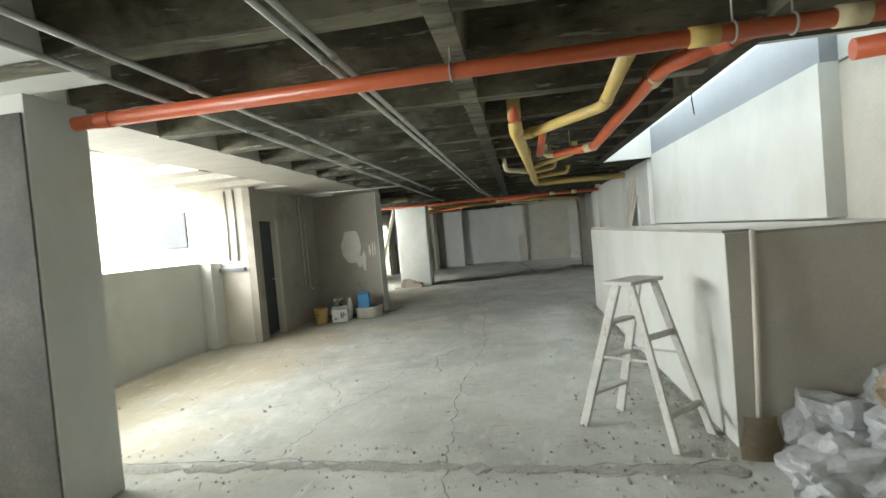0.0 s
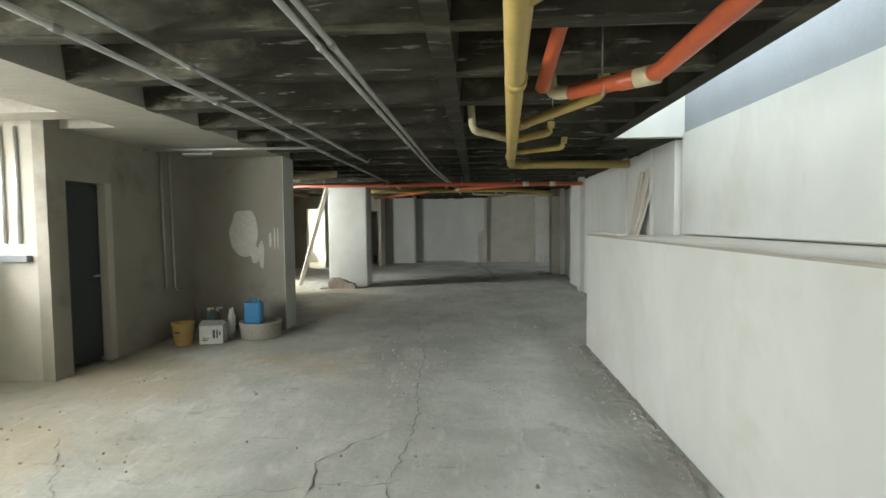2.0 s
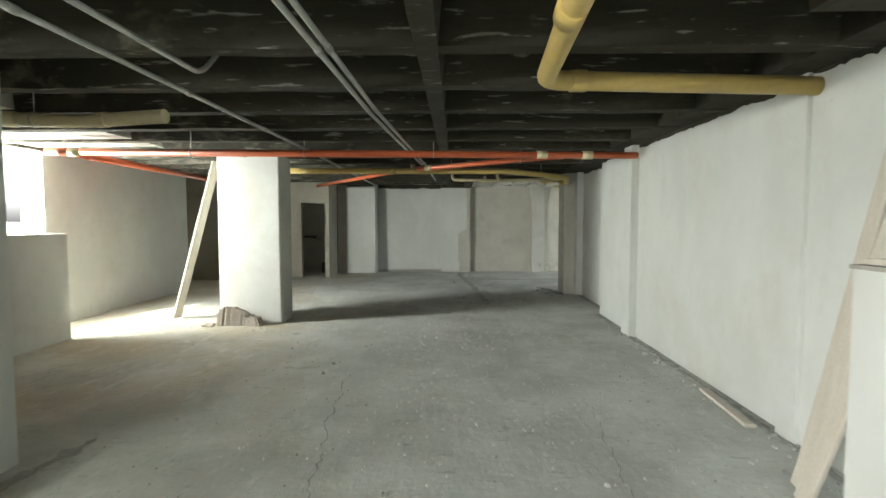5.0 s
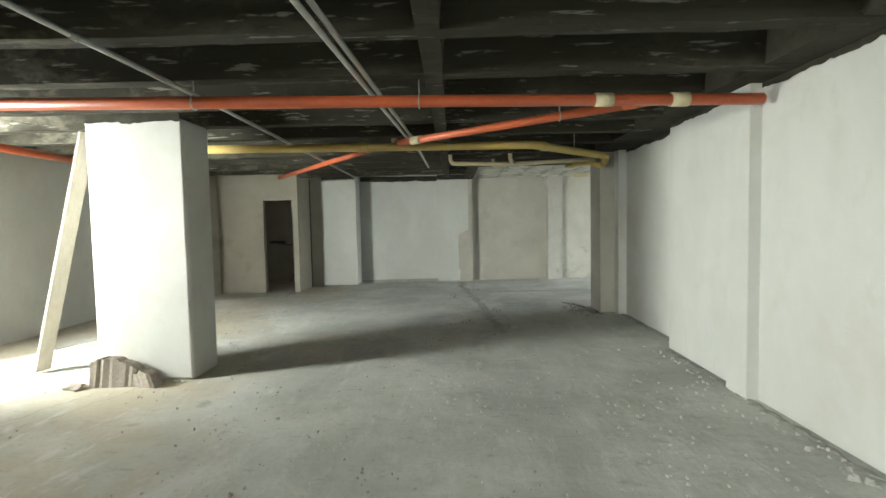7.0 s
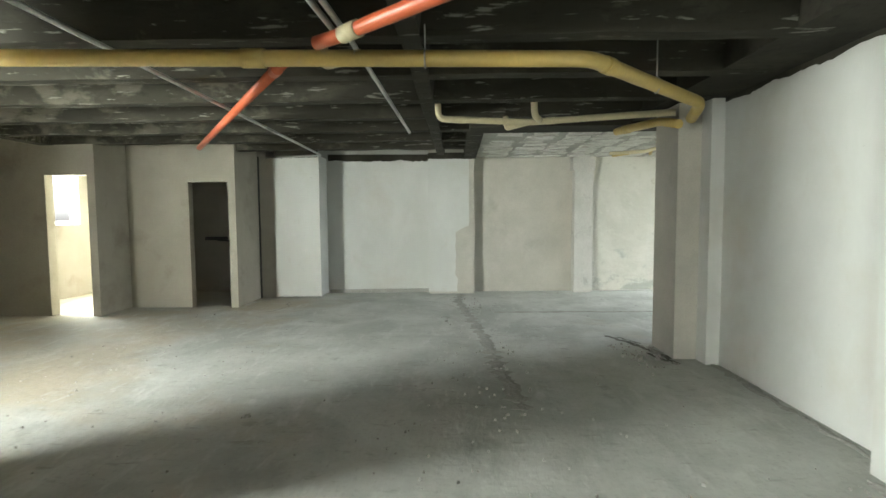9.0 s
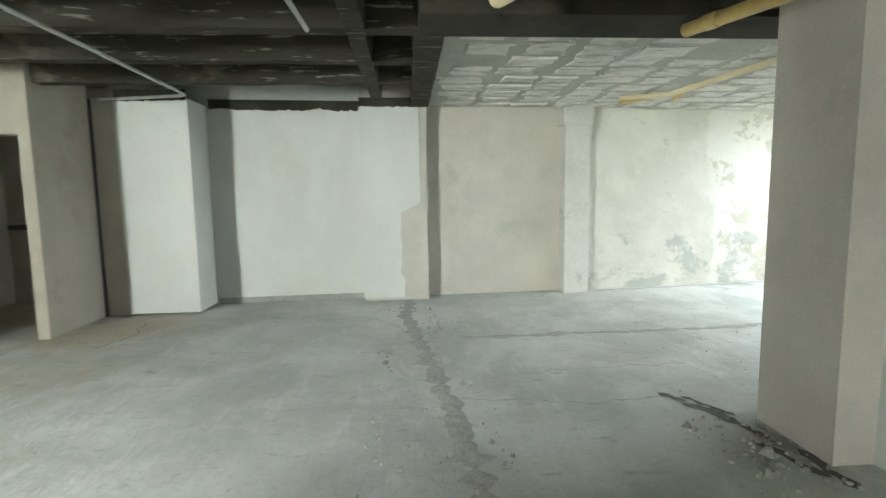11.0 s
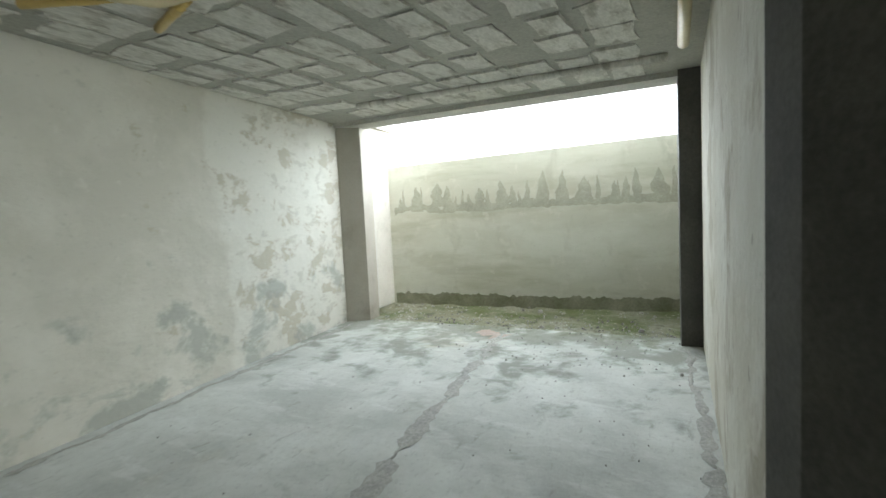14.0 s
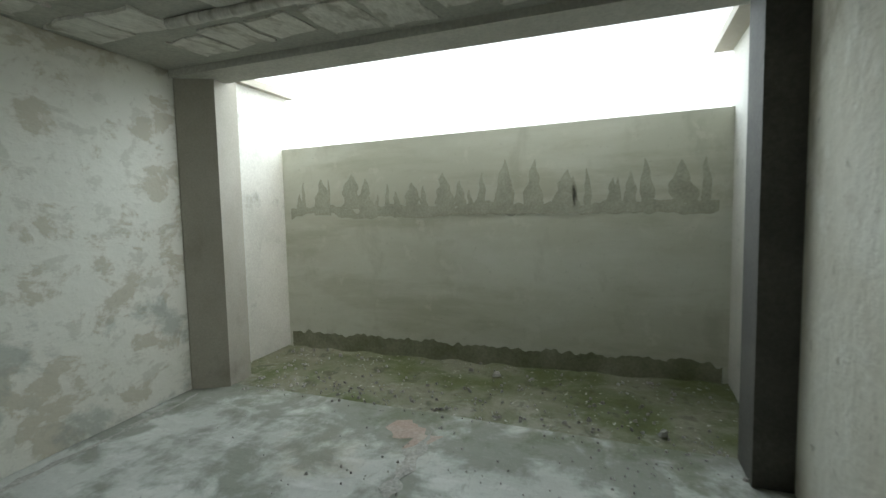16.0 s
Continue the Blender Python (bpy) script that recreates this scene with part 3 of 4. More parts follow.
for x0, x1, y0, y1 in ((-1.51, -1.38, -4.2, 20.9), (-1.02, -0.80, 18.3, 21.5), (-7.4, -7.2, 9.2, 20.9)):
    ys = np.linspace(y0, y1, 60)
    lo = []
    for yy in ys:
        j = 0.012 * noise.noise(Vector((yy * 3, x0, 0)))
        lo.append([bm.verts.new((x0 + j, yy, 2.588)), bm.verts.new((x1 + j, yy, 2.588)), bm.verts.new((x1 + 0.03, yy, 2.94)), bm.verts.new((x0 - 0.03, yy, 2.94))])
    for a, b in zip(lo, lo[1:]):
        for k in range(4):
            bm.faces.new((a[k], a[(k + 1) % 4], b[(k + 1) % 4], b[k]))
    bm.faces.new(lo[0][::-1]), bm.faces.new(lo[-1])
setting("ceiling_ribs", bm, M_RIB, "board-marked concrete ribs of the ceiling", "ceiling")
setting_box("ceiling_solid_west", [(-4.95, -4.12, 1.36, 9.2, 2.61, 2.93), (-6.6, -4.95, 1.36, 6.2, 2.76, 2.93), (-6.6, -4.95, 6.4, 9.2, 2.61, 2.93),
                                   *[(-6.6, -4.95, 1.42 + 0.85 * k, 1.72 + 0.85 * k, 2.60 + 0.004 * (k % 3), 2.765) for k in range(6)],
                                   (-7.6, -6.6, 6.4, 9.2, 2.61, 2.93), (-7.6, -5.4, 9.2, 13.1, 2.63, 2.93)],
            M_SOFFIT, "pale board-marked flat soffit near the window", "ceiling")
setting_box("ceiling_solid_white", [(-6.6, -3.42, -4.2, 0.96, 2.615, 2.93)], M_WHITE, "white painted flat soffit", "ceiling")
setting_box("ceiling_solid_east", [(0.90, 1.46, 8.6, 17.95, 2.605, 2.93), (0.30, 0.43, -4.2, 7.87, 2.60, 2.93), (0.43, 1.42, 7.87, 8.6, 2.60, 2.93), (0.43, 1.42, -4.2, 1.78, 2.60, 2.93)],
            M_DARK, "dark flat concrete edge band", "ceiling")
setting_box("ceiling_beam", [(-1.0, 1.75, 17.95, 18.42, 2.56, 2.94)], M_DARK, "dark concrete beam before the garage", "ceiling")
# garage ceiling with filler blocks showing through
bm = bmesh.new()
prism(bm, [(-0.80, 18.42), (1.3, 18.0), (5.92, 18.0), (6.02, 22.6), (-0.80, 22.3)], 2.64, 2.81)
box(bm, 5.62, 5.98, 18.05, 22.4, 2.585, 2.66)
setting("ceiling_garage", bm, M_GSLAB, "rough grey slab over the garage", "ceiling")
bm = bmesh.new()
rng = random.Random(4)
for i in range(12):
    for j in range(10):
        cx, cy = -0.46 + i * 0.52 + rng.uniform(-0.06, 0.06), 18.64 + j * 0.37 + rng.uniform(-0.03, 0.03)
        if cx > 5.4 or cy > 21.75 + 0.13 * cx - 0.05:
            continue
        if rng.random() < 0.08:
            continue
        n = 16
        lo, hi = [], []
        wx, wy = 0.235 + rng.uniform(-0.06, 0.025), 0.155 + rng.uniform(-0.045, 0.022)
        sag = rng.uniform(0.0, 0.018)
        for k in range(n):
            a = 2 * math.pi * k / n
            sx = max(-1, min(1, 2.6 * math.cos(a))) * wx * (1 + rng.uniform(-0.22, 0.06))
            sy = max(-1, min(1, 2.6 * math.sin(a))) * wy * (1 + rng.uniform(-0.22, 0.06))
            lo.append(bm.verts.new((cx + sx, cy + sy, 2.632 - sag * (0.4 + 0.6 * math.cos(a + i)) + rng.uniform(-0.006, 0.004))))
            hi.append(bm.verts.new((cx + sx, cy + sy, 2.66)))
        bm.faces.new(lo[::-1])
        for k in range(n):
            bm.faces.new((lo[k], lo[(k + 1) % n], hi[(k + 1) % n], hi[k]))
setting("ceiling_filler_blocks", bm, M_FOAM, "white filler blocks bare in the garage ceiling", "ceiling")
# Unseen upper wall, added so that no direct sun reaches the yard.
setting_box("wall_yard_sun_block", [(5.7, 6.0, 2.0, 23.0, 3.15, 5.7), (5.7, 6.0, 17.6, 23.0, 2.81, 3.15)], M_WHITE, "plain unseen upper wall added over the garage opening to keep sun off the yard", "wall")
# Eave added outside the window; it keeps sun off the hall floor.
setting_box("roof_sun_block", [(-7.7, -6.62, -4.4, 4.4, 2.95, 3.1)], M_WHITE, "pale eave added over the wide window to keep sun off the floor", "roof")
# Added cover, out of view, shuts sun and sky out above the well lamp.
setting_box("roof", [(0.30, 1.6, 1.6, 8.1, 3.7, 3.8)], M_WHITE, "unseen cover added to close the light well above its lamp", "roof")



def raw_band(name, p, q, low, seed, label):
    """A dark band of bare concrete at the head of a wall, with a torn lower edge."""
    bm = bmesh.new()
    p, q = Vector(p), Vector(q)
    n = int((q - p).length / 0.04)
    prev = None
    for k in range(n + 1):
        c = p + (q - p) * k / n
        z = low + 0.035 * noise.noise(Vector((k * 0.13, seed, 0))) + 0.02 * noise.noise(Vector((k * 0.7, seed, 3)))
        row = [bm.verts.new((c.x, c.y, z)), bm.verts.new((c.x, c.y, 2.70))]
        if prev:
            bm.faces.new((prev[0], row[0], row[1], prev[1]))
        prev = row
    return setting(name, bm, M_DARK, label, "trim")


raw_band("trim_head_east", (1.194, 9.73), (1.194, 14.67), 2.56, 1, "dark bare concrete above the torn plaster edge")
raw_band("trim_head_recess", (1.424, 14.69), (1.424, 16.8), 2.56, 2, "dark bare concrete above the torn plaster edge")
raw_band("trim_head_east_near", (1.164, 8.61), (1.164, 9.71), 2.58, 3, "dark bare concrete above the torn plaster edge")
raw_band("trim_head_pillar", (-4.92, 13.694), (-3.97, 13.694), 2.57, 4, "dark bare concrete above the torn plaster edge")
raw_band("trim_head_back", (-3.66, 21.565), (-1.72, 21.70), 2.57, 5, "dark bare concrete above the torn plaster edge")
raw_band("trim_head_pilaster", (-4.50, 20.944), (-3.68, 20.944), 2.57, 6, "dark bare concrete above the torn plaster edge")
raw_band("trim_head_half", (-1.71, 21.448), (-0.84, 21.47), 2.58, 7, "dark bare concrete above the torn plaster edge")

# washroom floor shadow gap and raw base strip of the white back wall
bm = bmesh.new()
run(bm, (-1.70, 21.70), (-3.66, 21.57), 0.02, 0, 0.07)
setting("baseboard", bm, M_ROUGH, "raw mortar strip along the foot of the back wall", "baseboard")

# ---------------------------------------------------------------- things: pipes
def bent(pts, r, n=5):
    """Rounds the corners of a path."""
    pts = [Vector(p) for p in pts]
    out = [pts[0]]
    for a, b, c in zip(pts, pts[1:], pts[2:]):
        cut = min(2.2 * r, (b - a).length * 0.45, (c - b).length * 0.45)
        p, q = b + (a - b).normalized() * cut, b + (c - b).normalized() * cut
        for k in range(n + 1):
            t = k / n
            out.append(p * (1 - t) ** 2 + b * 2 * t * (1 - t) + q * t * t)
    return out + [pts[-1]]


def pipe_thing(name, label, runs, hangers=(), couplings=()):
    """runs: (points, radius, material); hangers: points on the pipe's axis with its radius; couplings: (point, way, radius, material)."""
    ob = thing(name, label, "pipe", "drain pipes under the ceiling")
    for pts, r, material in runs:
        bm = bmesh.new()
        tube(bm, bent(pts, r), r, 18)
        length = part("pipe_run", bm, material, ob)
        for p, q in zip(pts, pts[1:]):
            p, q = Vector(p), Vector(q)
            if (q - p).length > 0.5:
                bm = bmesh.new()
                m = p + (q - p).normalized() * min(0.22, (q - p).length * 0.3)
                d = (q - p).normalized()
                tube(bm, [m - d * 0.05, m - d * 0.045, m + d * 0.045, m + d * 0.05], r * 1.13, 18)
                part("socket", bm, material, length)
    for p, way, r, material in couplings:
        bm = bmesh.new()
        p, d = Vector(p), Vector(way).normalized()
        tube(bm, [p - d * 0.07, p + d * 0.07], r, 18)
        part("coupling", bm, material, ob, "pale yellow coupling")
    for x, y, z, r in hangers:
        bm = bmesh.new()
        ring = [Vector((x + 0.0, y + (r + 0.006) * math.sin(a), z + (r + 0.006) * math.cos(a))) for a in [2 * math.pi * k / 16 for k in range(17)]]
        tube(bm, ring, 0.006, 6)
        tube(bm, [(x, y, z + r), (x, y, 2.94)], 0.005, 6)
        part("hanger", bm, M_STRAP, ob, "thin steel hanger strap")
    return ob


R = 0.045
pipe_thing("drain_pipe", "long orange-red plastic drain pipe hung across the hall",
           [([(-3.86, 1.14, 2.46), (1.38, 1.02, 2.45)], R, M_RED)],
           [(-1.45, 1.09, 2.455, R), (-0.02, 1.05, 2.45, R), (0.25, 1.04, 2.45, R)],
           [((0.50, 1.03, 2.45), (1, 0, 0), 0.054, M_CREAM), ((-0.16, 1.05, 2.45), (1, 0, 0), 0.052, M_YELLOW)])
pipe_thing("drain_pipe", "orange-red plastic branch pipe with a yellow elbow",
           [([(0.10, 1.08, 2.47), (-0.22, 1.55, 2.46), (-0.20, 4.45, 2.45), (-0.62, 4.86, 2.46)], 0.05, M_RED),
            ([(-0.60, 4.84, 2.46), (-0.74, 4.93, 2.47), (-0.76, 4.90, 2.90)], 0.045, M_CREAM)],
           [(-0.45, 4.69, 2.45, 0.05)],
           [((-0.21, 1.75, 2.46), (0, 1, 0), 0.06, M_CREAM), ((-0.24, 4.48, 2.45), (-0.7, 0.7, 0), 0.058, M_CREAM)])
pipe_thing("drain_pipe", "short orange-red drop pipe under the slab", [([(-0.72, 4.05, 2.93), (-0.82, 4.75, 2.46)], 0.045, M_RED)])
pipe_thing("drain_pipe", "yellow plastic main drain pipe with side branches",
           [([(-1.11, 2.95, 2.80), (-1.11, 2.98, 2.47), (-0.70, 9.40, 2.50), (1.18, 9.58, 2.50)], 0.062, M_YELLOW),
            ([(-1.08, 3.45, 2.47), (-0.42, 2.42, 2.46), (-0.50, 1.12, 2.46)], 0.045, M_YELLOW),
            ([(-0.91, 6.25, 2.48), (-0.36, 5.05, 2.49), (-0.34, 5.0, 2.90)], 0.04, M_YELLOW),
            ([(-0.88, 6.95, 2.48), (-0.50, 6.55, 2.49), (-0.49, 6.53, 2.90)], 0.036, M_YELLOW),
            ([(-0.82, 7.95, 2.49), (-0.20, 7.55, 2.49), (-0.18, 7.52, 2.90)], 0.036, M_YELLOW),
            ([(-0.87, 6.85, 2.48), (-1.28, 6.35, 2.49), (-1.31, 6.30, 2.90)], 0.036, M_CREAM)],
           [(-0.62, 5.62, 2.485, 0.04)],
           [((-1.0, 4.6, 2.48), (0.06, 1, 0), 0.071, M_YELLOW), ((-0.78, 8.3, 2.495), (0.06, 1, 0), 0.071, M_YELLOW)])
bm = bmesh.new()
tube(bm, [(-1.11, 2.95, 2.52), (-1.11, 2.95, 2.93)], 0.05, 14)
tagged(part("riser", bm, M_RED, None, "orange-red plastic riser pipe going into the slab"), category="pipe", group="drain pipes under the ceiling")
pipe_thing("drain_pipe", "orange-red plastic drain pipe crossing before the pillar",
           [([(-6.35, 12.22, 2.44), (1.12, 12.82, 2.45)], R, M_RED)],
           [(x, 12.22 + 0.0803 * (x + 6.35), 2.445, R) for x in (-4.6, -3.2, -1.56)],
           [((-0.15, 12.72, 2.45), (1, 0.08, 0), 0.052, M_CREAM), ((0.45, 12.77, 2.45), (1, 0.08, 0), 0.054, M_CREAM), ((-6.0, 12.25, 2.44), (1, 0.08, 0), 0.054, M_CREAM)])
pipe_thing("drain_pipe", "orange-red plastic branch pipe running slantwise",
           [([(0.30, 12.80, 2.46), (-1.78, 14.60, 2.47), (-1.95, 14.72, 2.47)], 0.038, M_RED),
            ([(-2.25, 15.05, 2.47), (-4.80, 18.9, 2.48)], 0.036, M_RED)], [(-0.35, 13.36, 2.463, 0.038)],
           [((-1.72, 14.55, 2.47), (-0.75, 0.65, 0), 0.046, M_CREAM)])
pipe_thing("drain_pipe", "yellow plastic drain pipe with a bend at the wall",
           [([(-4.9, 14.80, 2.46), (-0.32, 15.05, 2.46), (0.98, 16.35, 2.46), (1.02, 16.62, 2.38)], 0.05, M_YELLOW),
            ([(-1.75, 14.95, 2.47), (-2.05, 15.22, 2.50), (-2.06, 15.25, 2.9)], 0.04, M_CREAM)],
           [(-1.35, 14.99, 2.46, 0.05), (0.35, 15.72, 2.46, 0.05)],
           [((-2.4, 14.94, 2.46), (1, 0.05, 0), 0.058, M_YELLOW)])
pipe_thing("drain_pipe", "cream plastic pipe with stub branches by the beam",
           [([(-1.36, 16.95, 2.86), (-1.34, 16.97, 2.47), (-0.40, 17.15, 2.46), (0.92, 16.72, 2.46)], 0.032, M_CREAM),
            ([(-0.42, 17.15, 2.46), (-0.60, 17.55, 2.47), (-0.61, 17.56, 2.60)], 0.032, M_CREAM),
            ([(-0.30, 17.10, 2.47), (-0.38, 16.95, 2.49), (-0.39, 16.93, 2.85)], 0.034, M_CREAM)])
pipe_thing("drain_pipe", "yellow plastic pipe bent over the pier",
           [([(0.78, 18.05, 2.50), (0.98, 17.25, 2.47), (1.03, 16.90, 2.38)], 0.045, M_YELLOW)])
pipe_thing("drain_pipe", "dusty yellow pipe stub under the soffit",
           [([(-5.35, 10.35, 2.47), (-4.6, 10.50, 2.47), (-3.78, 10.40, 2.49)], 0.06, M_CREAM)], [(-4.95, 10.42, 2.47, 0.06)])
pipe_thing("drain_pipe", "thin orange-red pipe along the outer wall", [([(-6.0, 12.30, 2.42), (-6.5, 16.9, 2.46)], 0.045, M_RED)])
pipe_thing("drain_pipe", "tan plastic pipe under the garage slab",
           [([(2.25, 18.35, 2.57), (2.06, 20.62, 2.58), (1.55, 20.9, 2.585)], 0.03, M_CREAM),
            ([(2.10, 20.45, 2.575), (2.28, 20.95, 2.58)], 0.028, M_YELLOW), ([(1.9, 20.72, 2.58), (1.70, 21.2, 2.585)], 0.028, M_YELLOW)])
pipe_thing("drain_pipe", "cream plastic pipe along the garage wall", [([(2.9, 18.13, 2.57), (4.50, 18.18, 2.57)], 0.04, M_CREAM)])
pipe_thing("drain_pipe", "grey plastic pipe across the garage ceiling", [([(4.86, 21.4, 2.61), (4.92, 18.3, 2.60)], 0.03, M_FOAM)])


def conduit(label, pts, r=0.017):
    bm = bmesh.new()
    tube(bm, bent(pts, r * 3), r, 10)
    ob = tagged(finish("conduit", bm, M_CONDUIT), label, "conduit", "conduits under the ceiling")
    p, q = Vector(pts[0]), Vector(pts[1])
    n = int((q - p).length / 1.5)
    for k in range(1, n):
        m = p + (q - p) * k / n
        d = (q - p).normalized()
        bm = bmesh.new()
        tube(bm, [m - d * 0.03, m + d * 0.03], r * 1.35, 10)
        part("sleeve", bm, M_STRAP, ob)
    return ob


conduit("long grey metal conduit running under the ribs", [(-3.30, -3.9, 2.565), (-3.32, 13.0, 2.565), (-3.52, 20.6, 2.565), (-4.6, 20.85, 2.565)])
conduit("grey metal conduit ending in a bend", [(-3.06, -3.9, 2.57), (-2.98, 9.45, 2.57), (-2.95, 9.62, 2.75)])
conduit("grey metal conduit beside its twin", [(-2.16, -3.9, 2.56), (-2.05, 10.6, 2.56), (-1.86, 14.9, 2.56), (-1.62, 15.4, 2.8)])
conduit("grey metal conduit beside its twin", [(-2.10, -3.9, 2.575), (-1.99, 10.6, 2.575), (-1.80, 14.9, 2.56), (-1.76, 18.3, 2.56)])
conduit("short grey conduit crossing to the niche", [(-5.5, 7.62, 2.56), (-3.3, 7.70, 2.56)])
conduit("upright conduit on the niche wall", [(-5.545, 8.02, 2.6), (-5.545, 8.05, 0.72)], 0.016)
conduit("upright conduit on the niche wall", [(-5.545, 8.22, 2.6), (-5.545, 8.26, 0.66), (-5.545, 8.42, 0.66)], 0.016)
conduit("upright conduit on the window return wall", [(-6.02, 6.18, 2.6), (-6.02, 6.18, 1.42)], 0.016)
conduit("upright conduit on the window return wall", [(-5.86, 6.18, 2.6), (-5.86, 6.18, 1.42)], 0.016)

pipe_thing("drain_pipe", "short orange-red pipe end at the wall", [([(0.60, 1.20, 2.33), (1.41, 1.05, 2.35)], 0.055, M_RED)])
bm = bmesh.new()
tube(bm, [(0.60, 3.50, 2.95), (0.61, 3.52, 2.80), (0.595, 3.53, 2.68), (0.615, 3.54, 2.52)], 0.006, 6)
tagged(finish("cable", bm, M_INK), "black cable end hanging at the light well", "cable")

# ---------------------------------------------------------------- things: ladder
ladder = thing("step_ladder", "paint-splashed folding wooden step ladder standing open", "ladder", at=(-0.34, 2.16, 0))


def bar(name, p, q, wide, thick, across, material, parent, label=""):
    """A bar of rectangular section from p to q; across: the way of its width."""
    p, q = Vector(p), Vector(q)
    d = (q - p).normalized()
    u = (Vector(across) - d * Vector(across).dot(d)).normalized()
    v = d.cross(u)
    bm = bmesh.new()
    ring = lambda c: [bm.verts.new(c + u * a * wide / 2 + v * b * thick / 2) for a, b in ((-1, -1), (1, -1), (1, 1), (-1, 1))]
    a, b = ring(p), ring(q)
    bm.faces.new(a[::-1]), bm.faces.new(b)
    for k in range(4):
        bm.faces.new((a[k], a[(k + 1) % 4], b[(k + 1) % 4], b[k]))
    bmesh.ops.bevel(bm, geom=bm.edges[:], offset=min(wide, thick) * 0.12, segments=1, affect="EDGES")
    return part(name, bm, material, parent, label)


LA = [Vector((-0.43, 0.11, 0)), Vector((-0.10, 0.42, 0))]
LB = [Vector((0.10, -0.42, 0)), Vector((0.42, -0.12, 0))]
TA = [Vector((-0.13, 0.02, 1.09)), Vector((0.06, 0.20, 1.09))]
TB = [Vector((-0.05, -0.08, 1.09)), Vector((0.15, 0.09, 1.09))]
side = Vector((0.53, -0.53, 0)).normalized()
along = Vector((0.33, 0.31, 0)).normalized()
for feet, tops, width in ((LA, TA, 0.07), (LB, TB, 0.055)):
    for f, t in zip(feet, tops):
        bar("rail", f, t, width, 0.028, side, M_LADDER, ladder)
for h, width in ((0.26, 0.09), (0.52, 0.09), (0.80, 0.085)):
    a, b = LA[0].lerp(TA[0], h / 1.09), LA[1].lerp(TA[1], h / 1.09)
    bar("tread", a, b, width, 0.022, side, M_LADDER, ladder)
for h in (0.22, 0.72):
    a, b = LB[0].lerp(TB[0], h / 1.09), LB[1].lerp(TB[1], h / 1.09)
    bar("brace", a, b, 0.045, 0.02, (0, 0, 1), M_LADDER, ladder)
for i in (0, 1):
    bar("spreader", LA[i].lerp(TA[i], 0.5), LB[i].lerp(TB[i], 0.52), 0.018, 0.006, (0, 0, 1), M_STRAP, ladder, "thin steel spreader")
bar("top_cap", Vector((0, 0.06, 1.105)) - along * 0.20, Vector((0, 0.06, 1.105)) + along * 0.20, 0.24, 0.028, side, M_LADDER, ladder)

# ---------------------------------------------------------------- things: shovel and sacks
shovel = thing("shovel", "mud-caked shovel with a long wooden handle leaning on the low wall", "shovel", at=(0.26, 1.70, 0))
bm = bmesh.new()
tube(bm, [(-0.02, -0.03, 0.26), (0.03, 0.05, 0.8), (0.06, 0.09, 1.43)], 0.019, 12)
part("handle", bm, M_WOOD, shovel)
bm = bmesh.new()
rows = []
for k in range(7):
    z = 0.27 * k / 6
    w = 0.13 * (0.75 + 0.25 * math.sin(math.pi * min(1, 0.35 + k / 7)))
    rows.append([bm.verts.new((-0.02 + w * s, -0.05 - 0.04 * (1 - s * s) + 0.05 * z, z)) for s in np.linspace(-1, 1, 9)])
for a, b in zip(rows, rows[1:]):
    for k in range(8):
        bm.faces.new((a[k], a[k + 1], b[k + 1], b[k])).smooth = True
bmesh.ops.solidify(bm, geom=bm.faces[:], thickness=0.012)
part("blade", bm, M_SACKBROWN, shovel, "mud-caked steel blade")


def sack(x, y, z, rx, ry, rz, seed, turn, material, label):
    bm = bmesh.new()
    blob(bm, 0, 0, rz * 0.85, rx, ry, rz, seed, 0.45, 4, 4.5)
    for v in bm.verts:
        p = Vector((v.co.x * 7, v.co.y * 7, v.co.z * 7 + seed))
        v.co += Vector((noise.noise(p), noise.noise(p + Vector((9, 0, 0))), 0.6 * noise.noise(p + Vector((0, 9, 0))))) * 0.045
        v.co.z = max(v.co.z, 0.0)
    for f in bm.faces:
        f.smooth = False
    ob = tagged(finish("sack", bm, material), label, "sack", "heap of rubble sacks")
    ob.matrix_world = pose(x, y, z, 0, 0, turn)


sack(0.46, 1.22, 0.0, 0.30, 0.22, 0.15, 1, 20, M_SACK, "crumpled white plastic sack of rubble on the floor")
sack(0.72, 1.72, 0.0, 0.26, 0.22, 0.20, 2, -30, M_SACK, "crumpled white plastic sack of rubble by the wall")
sack(0.92, 1.28, 0.0, 0.32, 0.26, 0.22, 3, 60, M_SACK, "dusty grey plastic sack of rubble in the heap")
sack(1.12, 1.72, 0.0, 0.26, 0.26, 0.26, 4, 0, M_SACK, "dusty grey plastic sack of rubble against the wall")
sack(1.05, 1.45, 0.36, 0.28, 0.22, 0.13, 5, 40, M_SACKBROWN, "brown paper sack lying on the heap")
sack(0.78, 0.92, 0.0, 0.28, 0.22, 0.17, 6, 10, M_SACK, "bluish plastic sack of rubble on the floor")
sack(1.15, 0.95, 0.0, 0.22, 0.30, 0.24, 7, 80, M_SACK, "white plastic sack of rubble against the wall")

# ---------------------------------------------------------------- things: niche corner
bucket = thing("bucket", "mortar-smeared yellow plastic bucket on the floor", "bucket", at=(-5.17, 7.80, 0))
bm = bmesh.new()
lathe(bm, [(0.105, 0.0), (0.112, 0.01), (0.132, 0.27), (0.142, 0.275), (0.142, 0.305), (0.130, 0.305), (0.125, 0.27), (0.104, 0.03)], 0, 0)
bucket_body = part("body", bm, M_BUCKET, bucket)
bm = bmesh.new()
